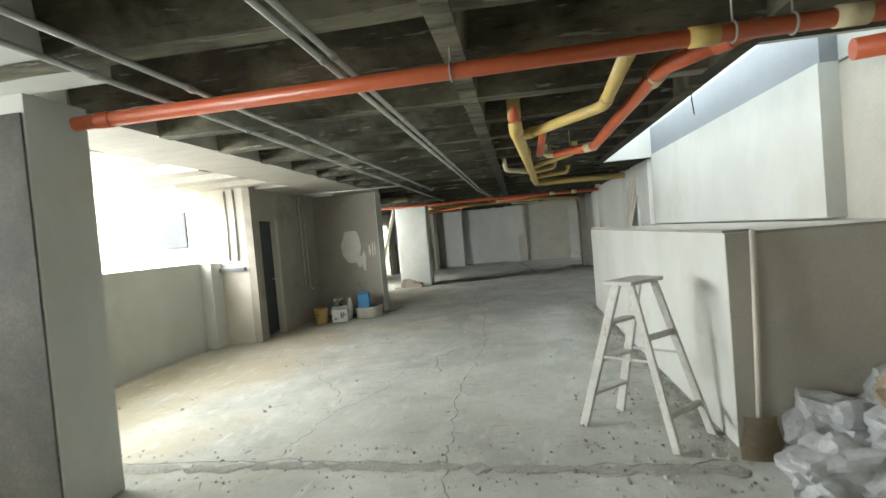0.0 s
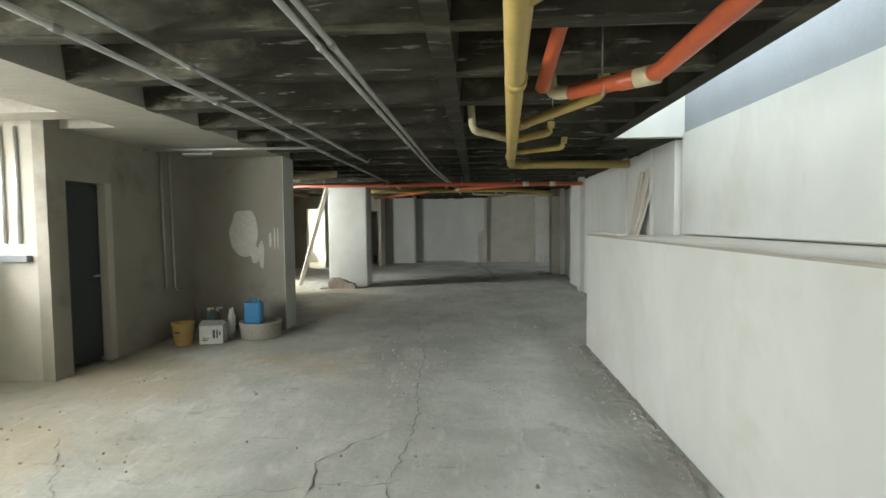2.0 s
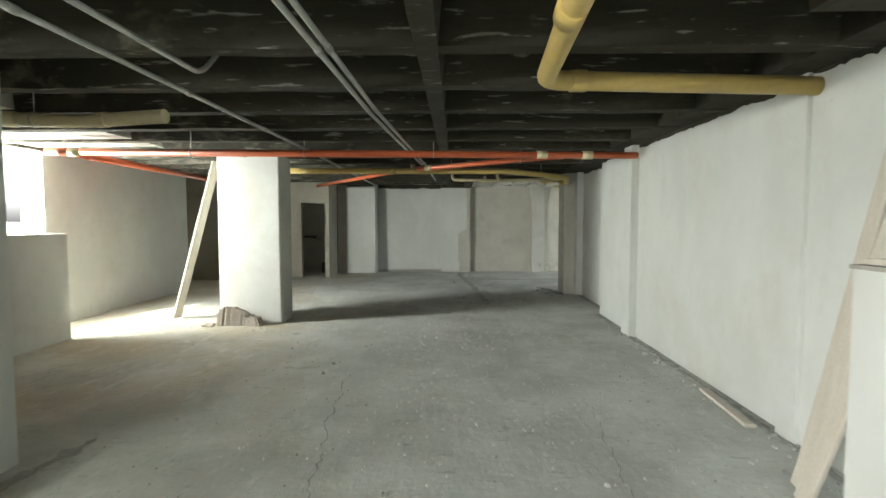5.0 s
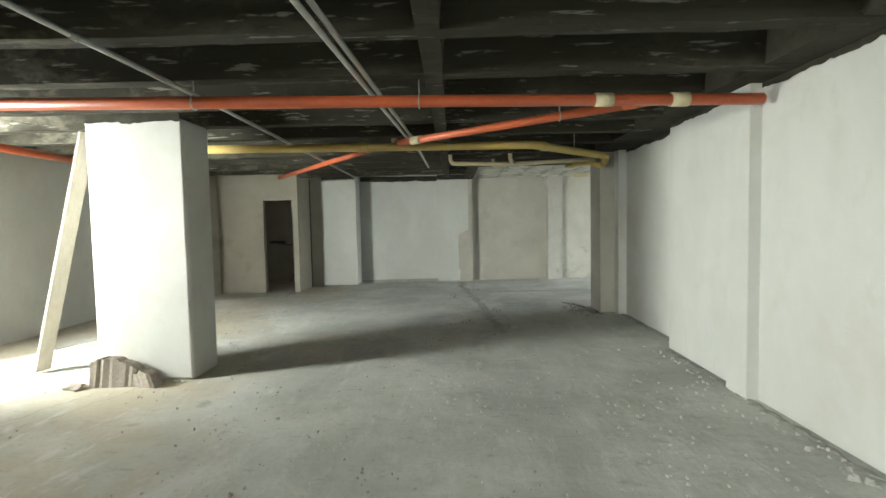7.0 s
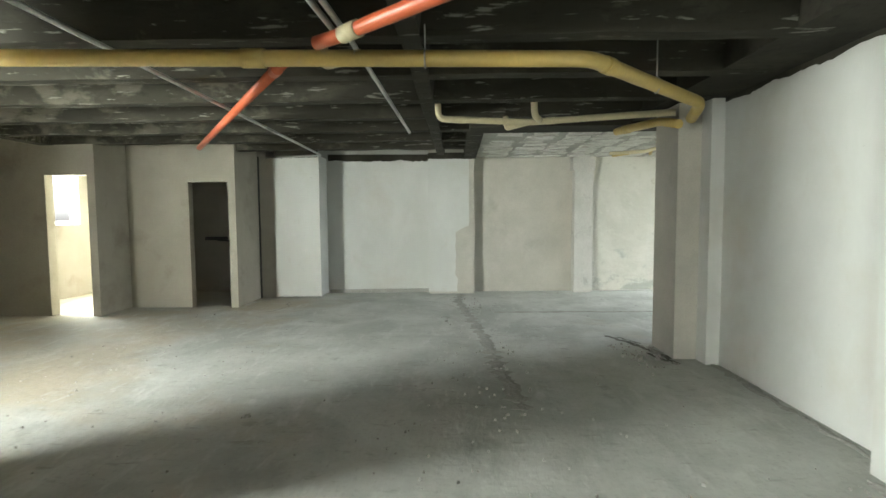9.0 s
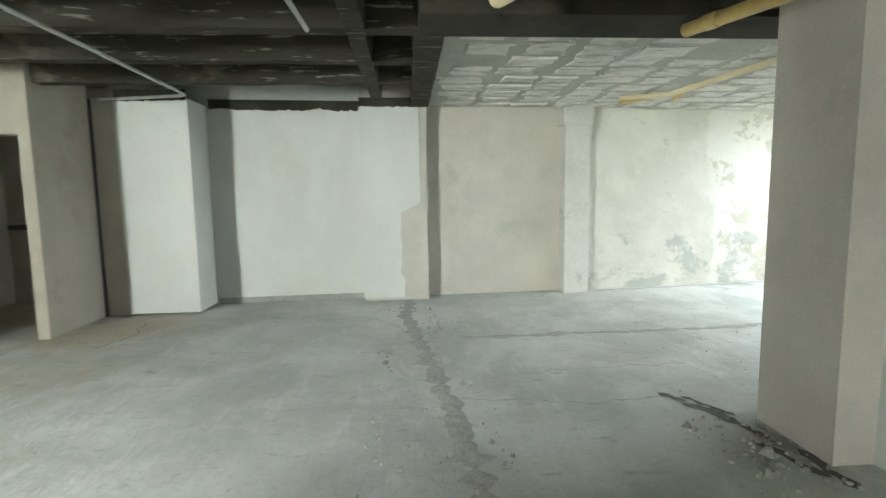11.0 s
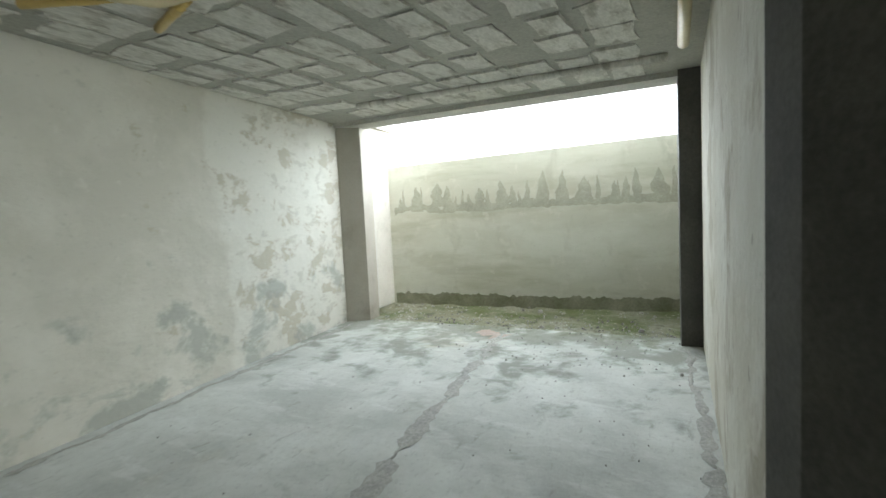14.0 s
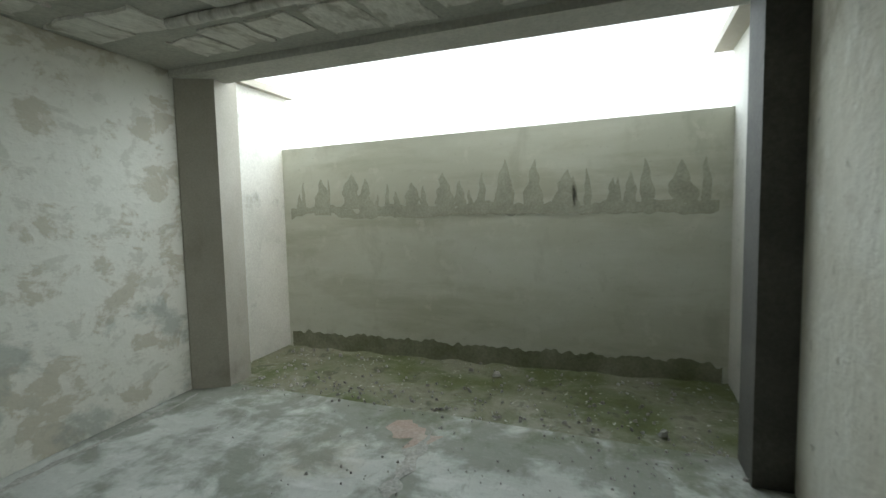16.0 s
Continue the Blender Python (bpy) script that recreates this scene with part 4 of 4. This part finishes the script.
tube(bm, [(0.142 * math.cos(a), -0.03 - 0.12 * math.sin(a), 0.27 - 0.11 * math.sin(a)) for a in np.linspace(0, math.pi, 15)], 0.004, 6)
part("bail", bm, M_STRAP, bucket, "thin wire bail")
bm = bmesh.new()
for k in range(5):
    a0 = -2.1 + k * 0.16
    p = [(0.127 * math.cos(a), 0.127 * math.sin(a), 0.17 + dz) for a in (a0, a0 + 0.11) for dz in (0, 0.025)]
    vs = [bm.verts.new(q) for q in (p[0], p[2], p[3], p[1])]
    bm.faces.new(vs)
part("printed_bars", bm, M_INK, bucket_body, "dark printed marks")

carton = thing("carton", "small white cardboard carton with dark print", "box", at=(-4.83, 7.95, 0))
bm = bmesh.new()
box(bm, -0.15, 0.15, -0.13, 0.13, 0, 0.25, 0.006)
carton_body = part("body", bm, M_CARTON, carton)
for sgn, tilt in ((-1, 0.05), (1, 0.02)):
    bm = bmesh.new()
    vs = [bm.verts.new(p) for p in ((-0.15, sgn * 0.13, 0.252), (0.15, sgn * 0.13, 0.252), (0.15, sgn * 0.01, 0.252 + tilt), (-0.15, sgn * 0.01, 0.252 + tilt))]
    bm.faces.new(vs)
    bmesh.ops.solidify(bm, geom=bm.faces[:], thickness=0.004)
    part("flap", bm, M_CARTON, carton)
bm = bmesh.new()
for x0, x1, z0, z1 in ((0.02, 0.05, 0.08, 0.19), (0.065, 0.085, 0.08, 0.19), (-0.11, -0.05, 0.05, 0.065), (-0.11, -0.03, 0.08, 0.09), (0.10, 0.12, 0.12, 0.17)):
    box(bm, x0, x1, -0.1335, -0.130, z0, z1)
part("printed_bars", bm, M_INK, carton_body, "dark printed bars")
carton.rotation_euler = (0, 0, radians(14))

tub = thing("mortar_tub", "round cement-crusted mortar tub on the floor", "tub", at=(-4.33, 8.32, 0))
bm = bmesh.new()
lathe(bm, [(0.255, 0.0), (0.27, 0.01), (0.285, 0.20), (0.292, 0.205), (0.292, 0.225), (0.275, 0.225), (0.262, 0.05), (0.2, 0.045)], 0, 0, 32)
part("body", bm, M_TUB, tub)
bm = bmesh.new()
lathe(bm, [(0.262, 0.04), (0.270, 0.17), (0.05, 0.19)], 0, 0, 32)
part("mortar", bm, M_ROUGH, tub, "dried grey mortar")
can = thing("jerrycan", "blue plastic jerrycan standing in the mortar tub", "container", at=(-4.42, 8.30, 0.19))
bm = bmesh.new()
box(bm, -0.125, 0.125, -0.075, 0.075, 0, 0.31, 0.028)
can_body = part("body", bm, M_BLUE, can)
bm = bmesh.new()
tube(bm, bent([(-0.06, 0, 0.30), (-0.06, 0, 0.35), (0.05, 0, 0.35), (0.05, 0, 0.30)], 0.016), 0.014, 10)
part("handle", bm, M_BLUE, can)
bm = bmesh.new()
lathe(bm, [(0.022, 0.30), (0.022, 0.335), (0.018, 0.34)], 0.092, 0, 14)
part("cap", bm, M_BLUE, can_body)
for x, y, mtl, label in ((-5.02, 8.18, M_TEAL, "teal spray bottle beside the carton"), (-4.93, 8.25, M_INK, "dark bottle beside the carton")):
    bottle = thing("bottle", label, "bottle", at=(x, y, 0))
    bm = bmesh.new()
    lathe(bm, [(0.045, 0.0), (0.05, 0.01), (0.05, 0.26), (0.02, 0.33), (0.018, 0.37)], 0, 0, 16)
    part("body", bm, mtl, bottle)
    bm = bmesh.new()
    lathe(bm, [(0.02, 0.37), (0.022, 0.375), (0.022, 0.42), (0.015, 0.425)], 0, 0, 12)
    box(bm, -0.012, 0.07, -0.012, 0.012, 0.405, 0.43)
    part("nozzle", bm, M_CARTON, bottle, "white plastic nozzle")
bm = bmesh.new()
blob(bm, 0, 0, 0.2, 0.05, 0.04, 0.20, 8, 0.6, 3, 5)
rag = tagged(finish("rag", bm, M_CARTON), "white crumpled plastic bag beside the carton", "bag")
rag.location = (-4.70, 8.20, 0)

# plaster patches on the partition
bm = bmesh.new()


def patch(bm, cx, cz, rx, rz, seed, y):
    n = 40
    out = []
    for k in range(n):
        a = 2 * math.pi * k / n
        q = 1 + 0.22 * noise.noise(Vector((math.cos(a) * 1.6, math.sin(a) * 1.6, seed)))
        out.append((cx + rx * q * math.cos(a), cz + rz * q * math.sin(a)))
    f = [bm.verts.new((x, y - 0.008, z)) for x, z in out]
    g = [bm.verts.new((x * 1.0, y, z)) for x, z in out]
    bm.faces.new(f)
    for k in range(n):
        bm.faces.new((f[k], f[(k + 1) % n], g[(k + 1) % n], g[k]))


for cx, cz, rx, rz, seed in ((-4.76, 1.46, 0.225, 0.36, 1), (-4.60, 1.15, 0.07, 0.14, 2), (-4.50, 1.15, 0.045, 0.20, 3), (-4.36, 1.36, 0.022, 0.12, 4),
                             (-4.29, 1.38, 0.014, 0.16, 5), (-4.24, 1.40, 0.012, 0.15, 6)):
    patch(bm, cx, cz, rx, rz, seed, 8.80 - 0.0006 * seed)
setting("trim_plaster_patch", bm, M_PATCH, "white plaster patch smeared on grey render", "plaster")

# door and window fittings
# Door leaf whose near-black colour carries the shade of the recess.
door = setting_box("door_1", [(-5.69, -5.66, 6.45, 6.99, 0.06, 2.07)], M_DOOR, "slate-blue steel door standing shut, coloured near-black for the doorway's shade", "door")
bm = bmesh.new()
tube(bm, bent([(-5.66, 6.92, 1.02), (-5.60, 6.92, 1.02), (-5.60, 6.82, 1.02)], 0.012), 0.010, 10)
part("door_handle", bm, M_STRAP, door, "steel lever handle")
setting_box("trim_door_reveal", [(-5.66, -5.566, 6.998, 7.10, 0.0, 2.09)], M_BEIGE, "pale plaster reveal of the doorway", "trim")
bm = bmesh.new()
box(bm, -7.20, -6.77, 6.165, 6.199, 1.71, 2.33, 0.012)
tagged(finish("vent_panel", bm, M_DOOR), "dark grey rounded panel on the sunlit outer wall", "panel")
setting_box("window_sill_1", [(-6.62, -6.38, -1.8, 6.195, 1.41, 1.43)], M_WHITE, "plastered sill of the wide window opening", "sill")
setting_box("trim_ledge", [(-6.4, -5.75, 6.13, 6.2, 1.24, 1.30)], M_BLUEGREY, "bluish ledge on the return wall", "ledge")
# ceiling light in the niche
lampbase = thing("ceiling_light", "unlit white batten light on the niche ceiling", "lamp", at=(-4.95, 7.9, 2.56))
bm = bmesh.new()
box(bm, -0.22, 0.22, -0.05, 0.05, 0.0, 0.05, 0.008)
part("body", bm, M_CARTON, lampbase)
bm = bmesh.new()
tube(bm, [(-0.2, 0, -0.02), (0.2, 0, -0.02)], 0.016, 12)
part("tube", bm, M_WHITE, lampbase)

# washroom basin bracket and tap stub
bm = bmesh.new()
box(bm, -5.80, -5.45, 20.92, 21.1, 1.08, 1.14, 0.01)
tube(bm, [(-5.6, 21.0, 1.08), (-5.6, 22.0, 1.0)], 0.015, 8)
tagged(finish("wall_bracket", bm, M_INK), "dark bracket on the washroom wall", "bracket")
bm = bmesh.new()
lathe(bm, [(0.06, 0.0), (0.065, 0.3), (0.03, 0.32)], -5.3, 21.3, 14)
tagged(finish("waste_pipe", bm, M_INK), "dark upright waste pipe stub on the washroom floor", "pipe")

# ---------------------------------------------------------------- things: planks and rubble
def plank(p, q, wide, thick, across, label):
    ob = bar("plank", p, q, wide, thick, across, M_WOOD, None, label)
    tagged(ob, label, "plank", "loose planks")


plank((-5.80, 14.05, 0.02), (-4.97, 13.80, 2.50), 0.16, 0.035, (0.3, 1, 0), "dusty pale plank leaning against the white pillar")
plank((0.74, 8.98, 0.02), (1.20, 8.66, 2.42), 0.14, 0.03, (0, 1, 0), "pale plank leaning against the plastered wall")
plank((0.86, 9.14, 0.02), (1.13, 8.82, 2.30), 0.10, 0.03, (0, 1, 0), "pale plank leaning against the plastered wall")
plank((0.66, 8.84, 0.02), (1.16, 8.60, 1.98), 0.12, 0.03, (0, 1, 0), "short pale plank leaning against the plastered wall")
plank((0.99, 9.9, 0.016), (1.05, 10.75, 0.016), 0.08, 0.03, (1, 0, 0), "short batten lying along the wall foot")
plank((0.30, 6.9, 1.449), (0.22, 7.9, 1.449), 0.09, 0.022, (1, 0, 0), "thin batten lying on the low wall")


def lump(x, y, rx, ry, rz, seed, label):
    bm = bmesh.new()
    blob(bm, 0, 0, rz * 0.7, rx, ry, rz, seed, 0.5, 2, 3)
    ob = tagged(finish("broken_block", bm, M_BRICK), label, "rubble", "rubble at the pillar foot")
    ob.location = (x, y, 0)


def torn_block(x, y, wide, deep, high, turn, lean, seed, label):
    """A broken piece of block with a ragged top and chipped edges."""
    bm = bmesh.new()
    n = 14
    rows = []
    for k in range(n + 1):
        u = k / n - 0.5
        top = high * (0.55 + 0.45 * math.cos(u * 2.2 + lean)) + 0.035 * noise.noise(Vector((k * 0.6, seed, 0)))
        e = 0.012 * noise.noise(Vector((k * 0.8, seed, 5)))
        rows.append([bm.verts.new((u * wide + lean * 0.1 * q, sy * deep / 2 + e, top * q)) for sy, q in ((-1, 0), (-1, 0.5), (-1, 1), (1, 0.94), (1, 0.5), (1, 0))])
    for a, b in zip(rows, rows[1:]):
        for k in range(6):
            bm.faces.new((a[k], b[k], b[(k + 1) % 6], a[(k + 1) % 6]))
    bm.faces.new(rows[0]), bm.faces.new(rows[-1][::-1])
    ob = tagged(finish("broken_block", bm, M_BRICK), label, "rubble", "rubble at the pillar foot")
    ob.matrix_world = pose(x, y, 0, 0, 0, turn)


torn_block(-4.66, 13.56, 0.42, 0.15, 0.29, 4, 0.35, 2, "broken clay block with a ragged top at the white pillar")
torn_block(-4.36, 13.54, 0.34, 0.12, 0.15, -12, -0.5, 6, "flat shard of broken block at the white pillar")
lump(-4.88, 13.60, 0.07, 0.05, 0.12, 3, "mortar lump at the foot of the pillar")
lump(-4.98, 13.45, 0.10, 0.06, 0.03, 5, "flat broken piece on the floor")


# ---------------------------------------------------------------- floor marks and crumbs
def strip(bm, pts, wide, seed, lift=0.004, step=0.06, wander=0.05):
    """A thin uneven band over the floor along a line."""
    pts = [Vector((*p, 0)) for p in pts]
    line = []
    for a, b in zip(pts, pts[1:]):
        n = max(2, int((b - a).length / step))
        line += [a + (b - a) * k / n for k in range(n)]
    line.append(pts[-1])
    prev = None
    for k, p in enumerate(line):
        d = (line[min(k + 1, len(line) - 1)] - line[max(k - 1, 0)]).normalized()
        n = Vector((-d.y, d.x, 0))
        c = p + n * wander * (noise.noise(Vector((k * 0.22, seed, 0))) + 0.5 * noise.noise(Vector((k * 0.9, seed, 4))))
        w = wide * max(0.12, 0.55 + 0.9 * noise.noise(Vector((k * 0.5, seed, 9))))
        if k in (0, len(line) - 1):
            w = wide * 0.05
        row = []
        for s in (-1, -0.33, 0.33, 1):
            q = c + n * w * s / 2
            h = floor_z(q.x, q.y) + (0.0006 if abs(s) == 1 else lift * (0.6 + 0.6 * noise.noise(Vector((q.x * 14, q.y * 14, seed)))))
            row.append(bm.verts.new((q.x, q.y, h)))
        if prev:
            for i in range(3):
                bm.faces.new((prev[i], row[i], row[i + 1], prev[i + 1]))
        prev = row


bm = bmesh.new()
for k, (pts, w) in enumerate((([(0.72, 17.88), (0.82, 17.74), (0.92, 17.46), (1.04, 17.1), (1.03, 16.8)], 0.12), ([(0.66, 18.02), (0.78, 17.86)], 0.10),
                              ([(0.80, 17.95), (0.98, 17.62)], 0.07), ([(0.86, 17.3), (0.98, 16.9)], 0.09))):
    strip(bm, pts, w, 120 + k * 4.1, 0.003, 0.035, 0.06)
M_GROOVE = mat("damp_dark_groove", (0.085, 0.085, 0.065), (0.16, 0.155, 0.125), 9, 0.95, 60, 0.9, fine=0.4)
tagged(finish("floor_grooves", bm, M_GROOVE), "dark damp grooves broken into the floor beside the pier", "cracks", kind="stuff")
M_CRACK = mat("open_crack", (0.19, 0.185, 0.16), (0.29, 0.28, 0.25), 6, 0.95, 60, 0.3, fine=0.3)
bm = bmesh.new()
for k, (pts, w) in enumerate((
        ([(-5.6, 1.70), (-3.0, 1.76), (-1.0, 1.58), (0.1, 1.62)], 0.05),
        ([(-1.6, 0.2), (-1.75, 1.6), (-1.85, 3.0), (-1.75, 5.5), (-1.92, 7.6), (-2.27, 9.7), (-2.38, 11.2)], 0.035),
        ([(-3.05, 1.8), (-3.0, 2.6), (-2.7, 3.4), (-2.6, 4.3)], 0.02),
        ([(-3.4, 4.0), (-2.1, 4.35), (-1.7, 4.4)], 0.025),
        ([(-4.4, 4.9), (-3.2, 3.4), (-3.0, 2.9)], 0.03),
        ([(-1.9, 5.2), (-2.3, 4.6), (-2.2, 3.9)], 0.05),
        ([(-0.1, 5.8), (-0.3, 8.5), (-0.1, 10.5)], 0.02),
        ([(-5.6, 11.2), (-4.7, 13.3)], 0.02), ([(-5.3, 11.0), (-4.0, 14.4)], 0.016),
        ([(0.70, 17.95), (0.92, 17.42), (1.05, 17.2)], 0.07),
        ([(-0.9, 18.1), (0.2, 17.9), (0.8, 17.95)], 0.03), ([(-0.5, 18.5), (1.2, 18.6)], 0.02),
        ([(-1.7, 20.6), (-1.3, 20.2), (-1.05, 19.7), (-0.75, 19.9), (-0.8, 20.6)], 0.03),
        ([(-4.2, 20.6), (-4.0, 20.1), (-4.15, 19.6)], 0.05))):
    strip(bm, pts, w * 0.42, k * 3.7, 0.0025, 0.05, 0.07)
tagged(finish("floor_cracks", bm, M_CRACK), "dark uneven cracks in the concrete floor", "cracks", kind="stuff")
bm = bmesh.new()
for k, (pts, w) in enumerate((
        ([(-0.65, 15.6), (-0.78, 17.0), (-0.82, 17.8), (-1.0, 19.4), (-1.15, 20.6), (-1.1, 21.4)], 0.26),
        ([(-0.62, 19.54), (2.06, 19.62), (5.6, 20.1)], 0.16),
        ([(0.07, 1.9), (0.09, 4.5), (0.10, 7.9)], 0.16), ([(1.10, 9.0), (1.14, 14.6)], 0.12), ([(1.36, 14.7), (1.38, 16.9)], 0.12),
        ([(0.98, 17.0), (1.0, 17.5)], 0.16), ([(-5.6, 1.62), (-2.6, 1.66), (0.1, 1.5)], 0.18),
        ([(-6.32, 0.5), (-6.32, 6.0)], 0.16), ([(-5.5, 8.6), (-4.2, 8.7)], 0.16), ([(-4.05, 8.8), (-3.9, 9.6)], 0.2),
        ([(-4.9, 13.62), (-4.0, 13.64)], 0.10), ([(1.6, 21.7), (5.6, 22.2)], 0.10), ([(1.9, 17.95), (5.5, 18.2)], 0.10))):
    strip(bm, pts, w, 50 + k * 5.3, 0.010, 0.05, 0.04)
tagged(finish("mortar_smears", bm, M_ROUGH), "rough grey mortar smears along wall feet and slab joints", "mortar", kind="stuff")

rng = random.Random(11)
verts, faces = [], []


def crumb(x, y, r):
    base = len(verts)
    z = floor_z(x, y) if x < 5.9 else 0.0
    for k in range(5):
        a = 2 * math.pi * k / 5 + rng.random()
        q = r * rng.uniform(0.6, 1.2)
        verts.append((x + q * math.cos(a), y + q * math.sin(a), z - 0.004))
    for k in range(5):
        vx, vy, _ = verts[base + k]
        verts.append((x + (vx - x) * 0.6, y + (vy - y) * 0.6, z + r * rng.uniform(0.4, 1.0)))
    faces.append(tuple(range(base + 5, base + 10)))
    for k in range(5):
        j = (k + 1) % 5
        faces.append((base + k, base + j, base + 5 + j, base + 5 + k))


def scatter(n, x0, x1, y0, y1, r0, r1):
    for _ in range(n):
        crumb(rng.uniform(x0, x1), rng.uniform(y0, y1), rng.uniform(r0, r1) * (2.2 if rng.random() < 0.04 else 1))


scatter(420, -5.8, 1.0, 0.6, 16.8, 0.004, 0.012)
scatter(200, -3.0, 0.6, 9.0, 15.5, 0.005, 0.014)
scatter(110, -0.8, 0.15, 1.2, 3.2, 0.006, 0.022)
scatter(130, 0.0, 0.16, 1.8, 8.0, 0.005, 0.018)
scatter(110, 0.95, 1.15, 8.7, 14.6, 0.005, 0.018)
scatter(90, 0.55, 1.05, 16.7, 17.6, 0.006, 0.022)
scatter(130, -1.4, -0.5, 15.5, 21.2, 0.005, 0.018)
scatter(130, -0.5, 5.7, 17.9, 21.6, 0.003, 0.008)
scatter(50, 4.2, 5.8, 18.2, 19.6, 0.003, 0.010)
scatter(300, -5.6, 0.1, 1.3, 2.0, 0.003, 0.010)
scatter(500, -3.4, 1.0, 8.5, 13.5, 0.004, 0.012)
scatter(300, -5.0, 0.6, 2.5, 8.5, 0.004, 0.011)
scatter(70, 4.6, 5.9, 18.3, 20.6, 0.004, 0.012)
scatter(120, 5.8, 6.3, 18.3, 22.0, 0.005, 0.016)
scatter(200, 5.9, 7.1, 18.3, 22.3, 0.006, 0.020)
scatter(150, -5.5, -3.2, 13.0, 20.5, 0.004, 0.012)
me = bpy.data.meshes.new("floor_crumbs")
me.from_pydata(verts, [], faces)
me.materials.append(M_DEBRIS)
tagged(new("floor_crumbs", me), "scattered mortar crumbs and grit on the floor", "rubble", kind="stuff")

# drip stains and moss band on the yard wall
bm = bmesh.new()
rng = random.Random(3)


def yard_x(y):
    return 7.09 + (22.6 - y) * 0.18 / 4.6


y = 18.35
while y < 22.35:
    w = rng.choice((0.03, 0.05, 0.08, 0.13)) * rng.uniform(0.7, 1.2)
    z0, z1 = 1.47 + rng.uniform(-0.05, 0.04), 1.66 + rng.uniform(-0.06, 0.16) + w * 1.3
    skew = rng.uniform(-0.03, 0.03)
    prev = None
    for k in range(13):
        t = k / 12
        c = y + skew * t + 0.02 * noise.noise(Vector((y * 3, t * 3, 1)))
        a, b = [w * (1 - t ** rng.uniform(1.7, 2.3)) * (0.85 + 0.5 * noise.noise(Vector((y * 7, t * 5, q)))) + 0.004 for q in (0, 4)]
        z = z0 + (z1 - z0) * t
        row = [bm.verts.new((yard_x(c - a) - 0.003, c - a, z)), bm.verts.new((yard_x(c + b) - 0.003, c + b, z))]
        if prev:
            bm.faces.new((prev[0], prev[1], row[1], row[0]))
        prev = row
    y += w * 1.7 + rng.uniform(0.0, 0.09)
prev = None
for k in range(201):
    y = 18.25 + 4.15 * k / 200
    lo = 1.42 + 0.08 * noise.noise(Vector((y * 1.7, 3, 0))) + 0.03 * noise.noise(Vector((y * 11, 3, 5)))
    hi = 1.52 + 0.08 * noise.noise(Vector((y * 2.3, 8, 0))) + 0.05 * noise.noise(Vector((y * 13, 8, 5)))
    row = [bm.verts.new((yard_x(y) - 0.0045, y, lo)), bm.verts.new((yard_x(y) - 0.0045, y, hi))]
    if prev:
        bm.faces.new((prev[0], prev[1], row[1], row[0]))
    prev = row
tagged(finish("drip_stains", bm, M_STAIN), "dark damp drip marks on the boundary wall", "stain", kind="stuff")
bm = bmesh.new()
prev = None
for k in range(181):
    y = 18.2 + 4.25 * k / 180
    row = [bm.verts.new((yard_x(y) - 0.004, y, -0.05)), bm.verts.new((yard_x(y) - 0.004, y, 0.16 + 0.05 * noise.noise(Vector((y * 3, 0, 0))) + 0.05 * noise.noise(Vector((y * 15, 4, 0)))))]
    if prev:
        bm.faces.new((prev[0], prev[1], row[1], row[0]))
    prev = row
M_MOSSBAND = mat("algae_film", (0.17, 0.175, 0.10), (0.34, 0.34, 0.255), 3, 0.95, 40, 0.3, fine=0.3)
tagged(finish("algae_band", bm, M_MOSSBAND), "green-black algae film at the foot of the boundary wall", "algae", kind="stuff")
bm = bmesh.new()
strip(bm, [(5.42, 20.05), (5.68, 20.4)], 0.35, 77, 0.006, 0.04, 0.05)
M_REDSTAIN = mat("reddish_clay", (0.40, 0.29, 0.23), (0.45, 0.38, 0.32), 5, 0.95, 40, 0.3, fine=0.3)
tagged(finish("clay_smear", bm, M_REDSTAIN), "reddish clay smear on the floor by the yard", "smear", kind="stuff")
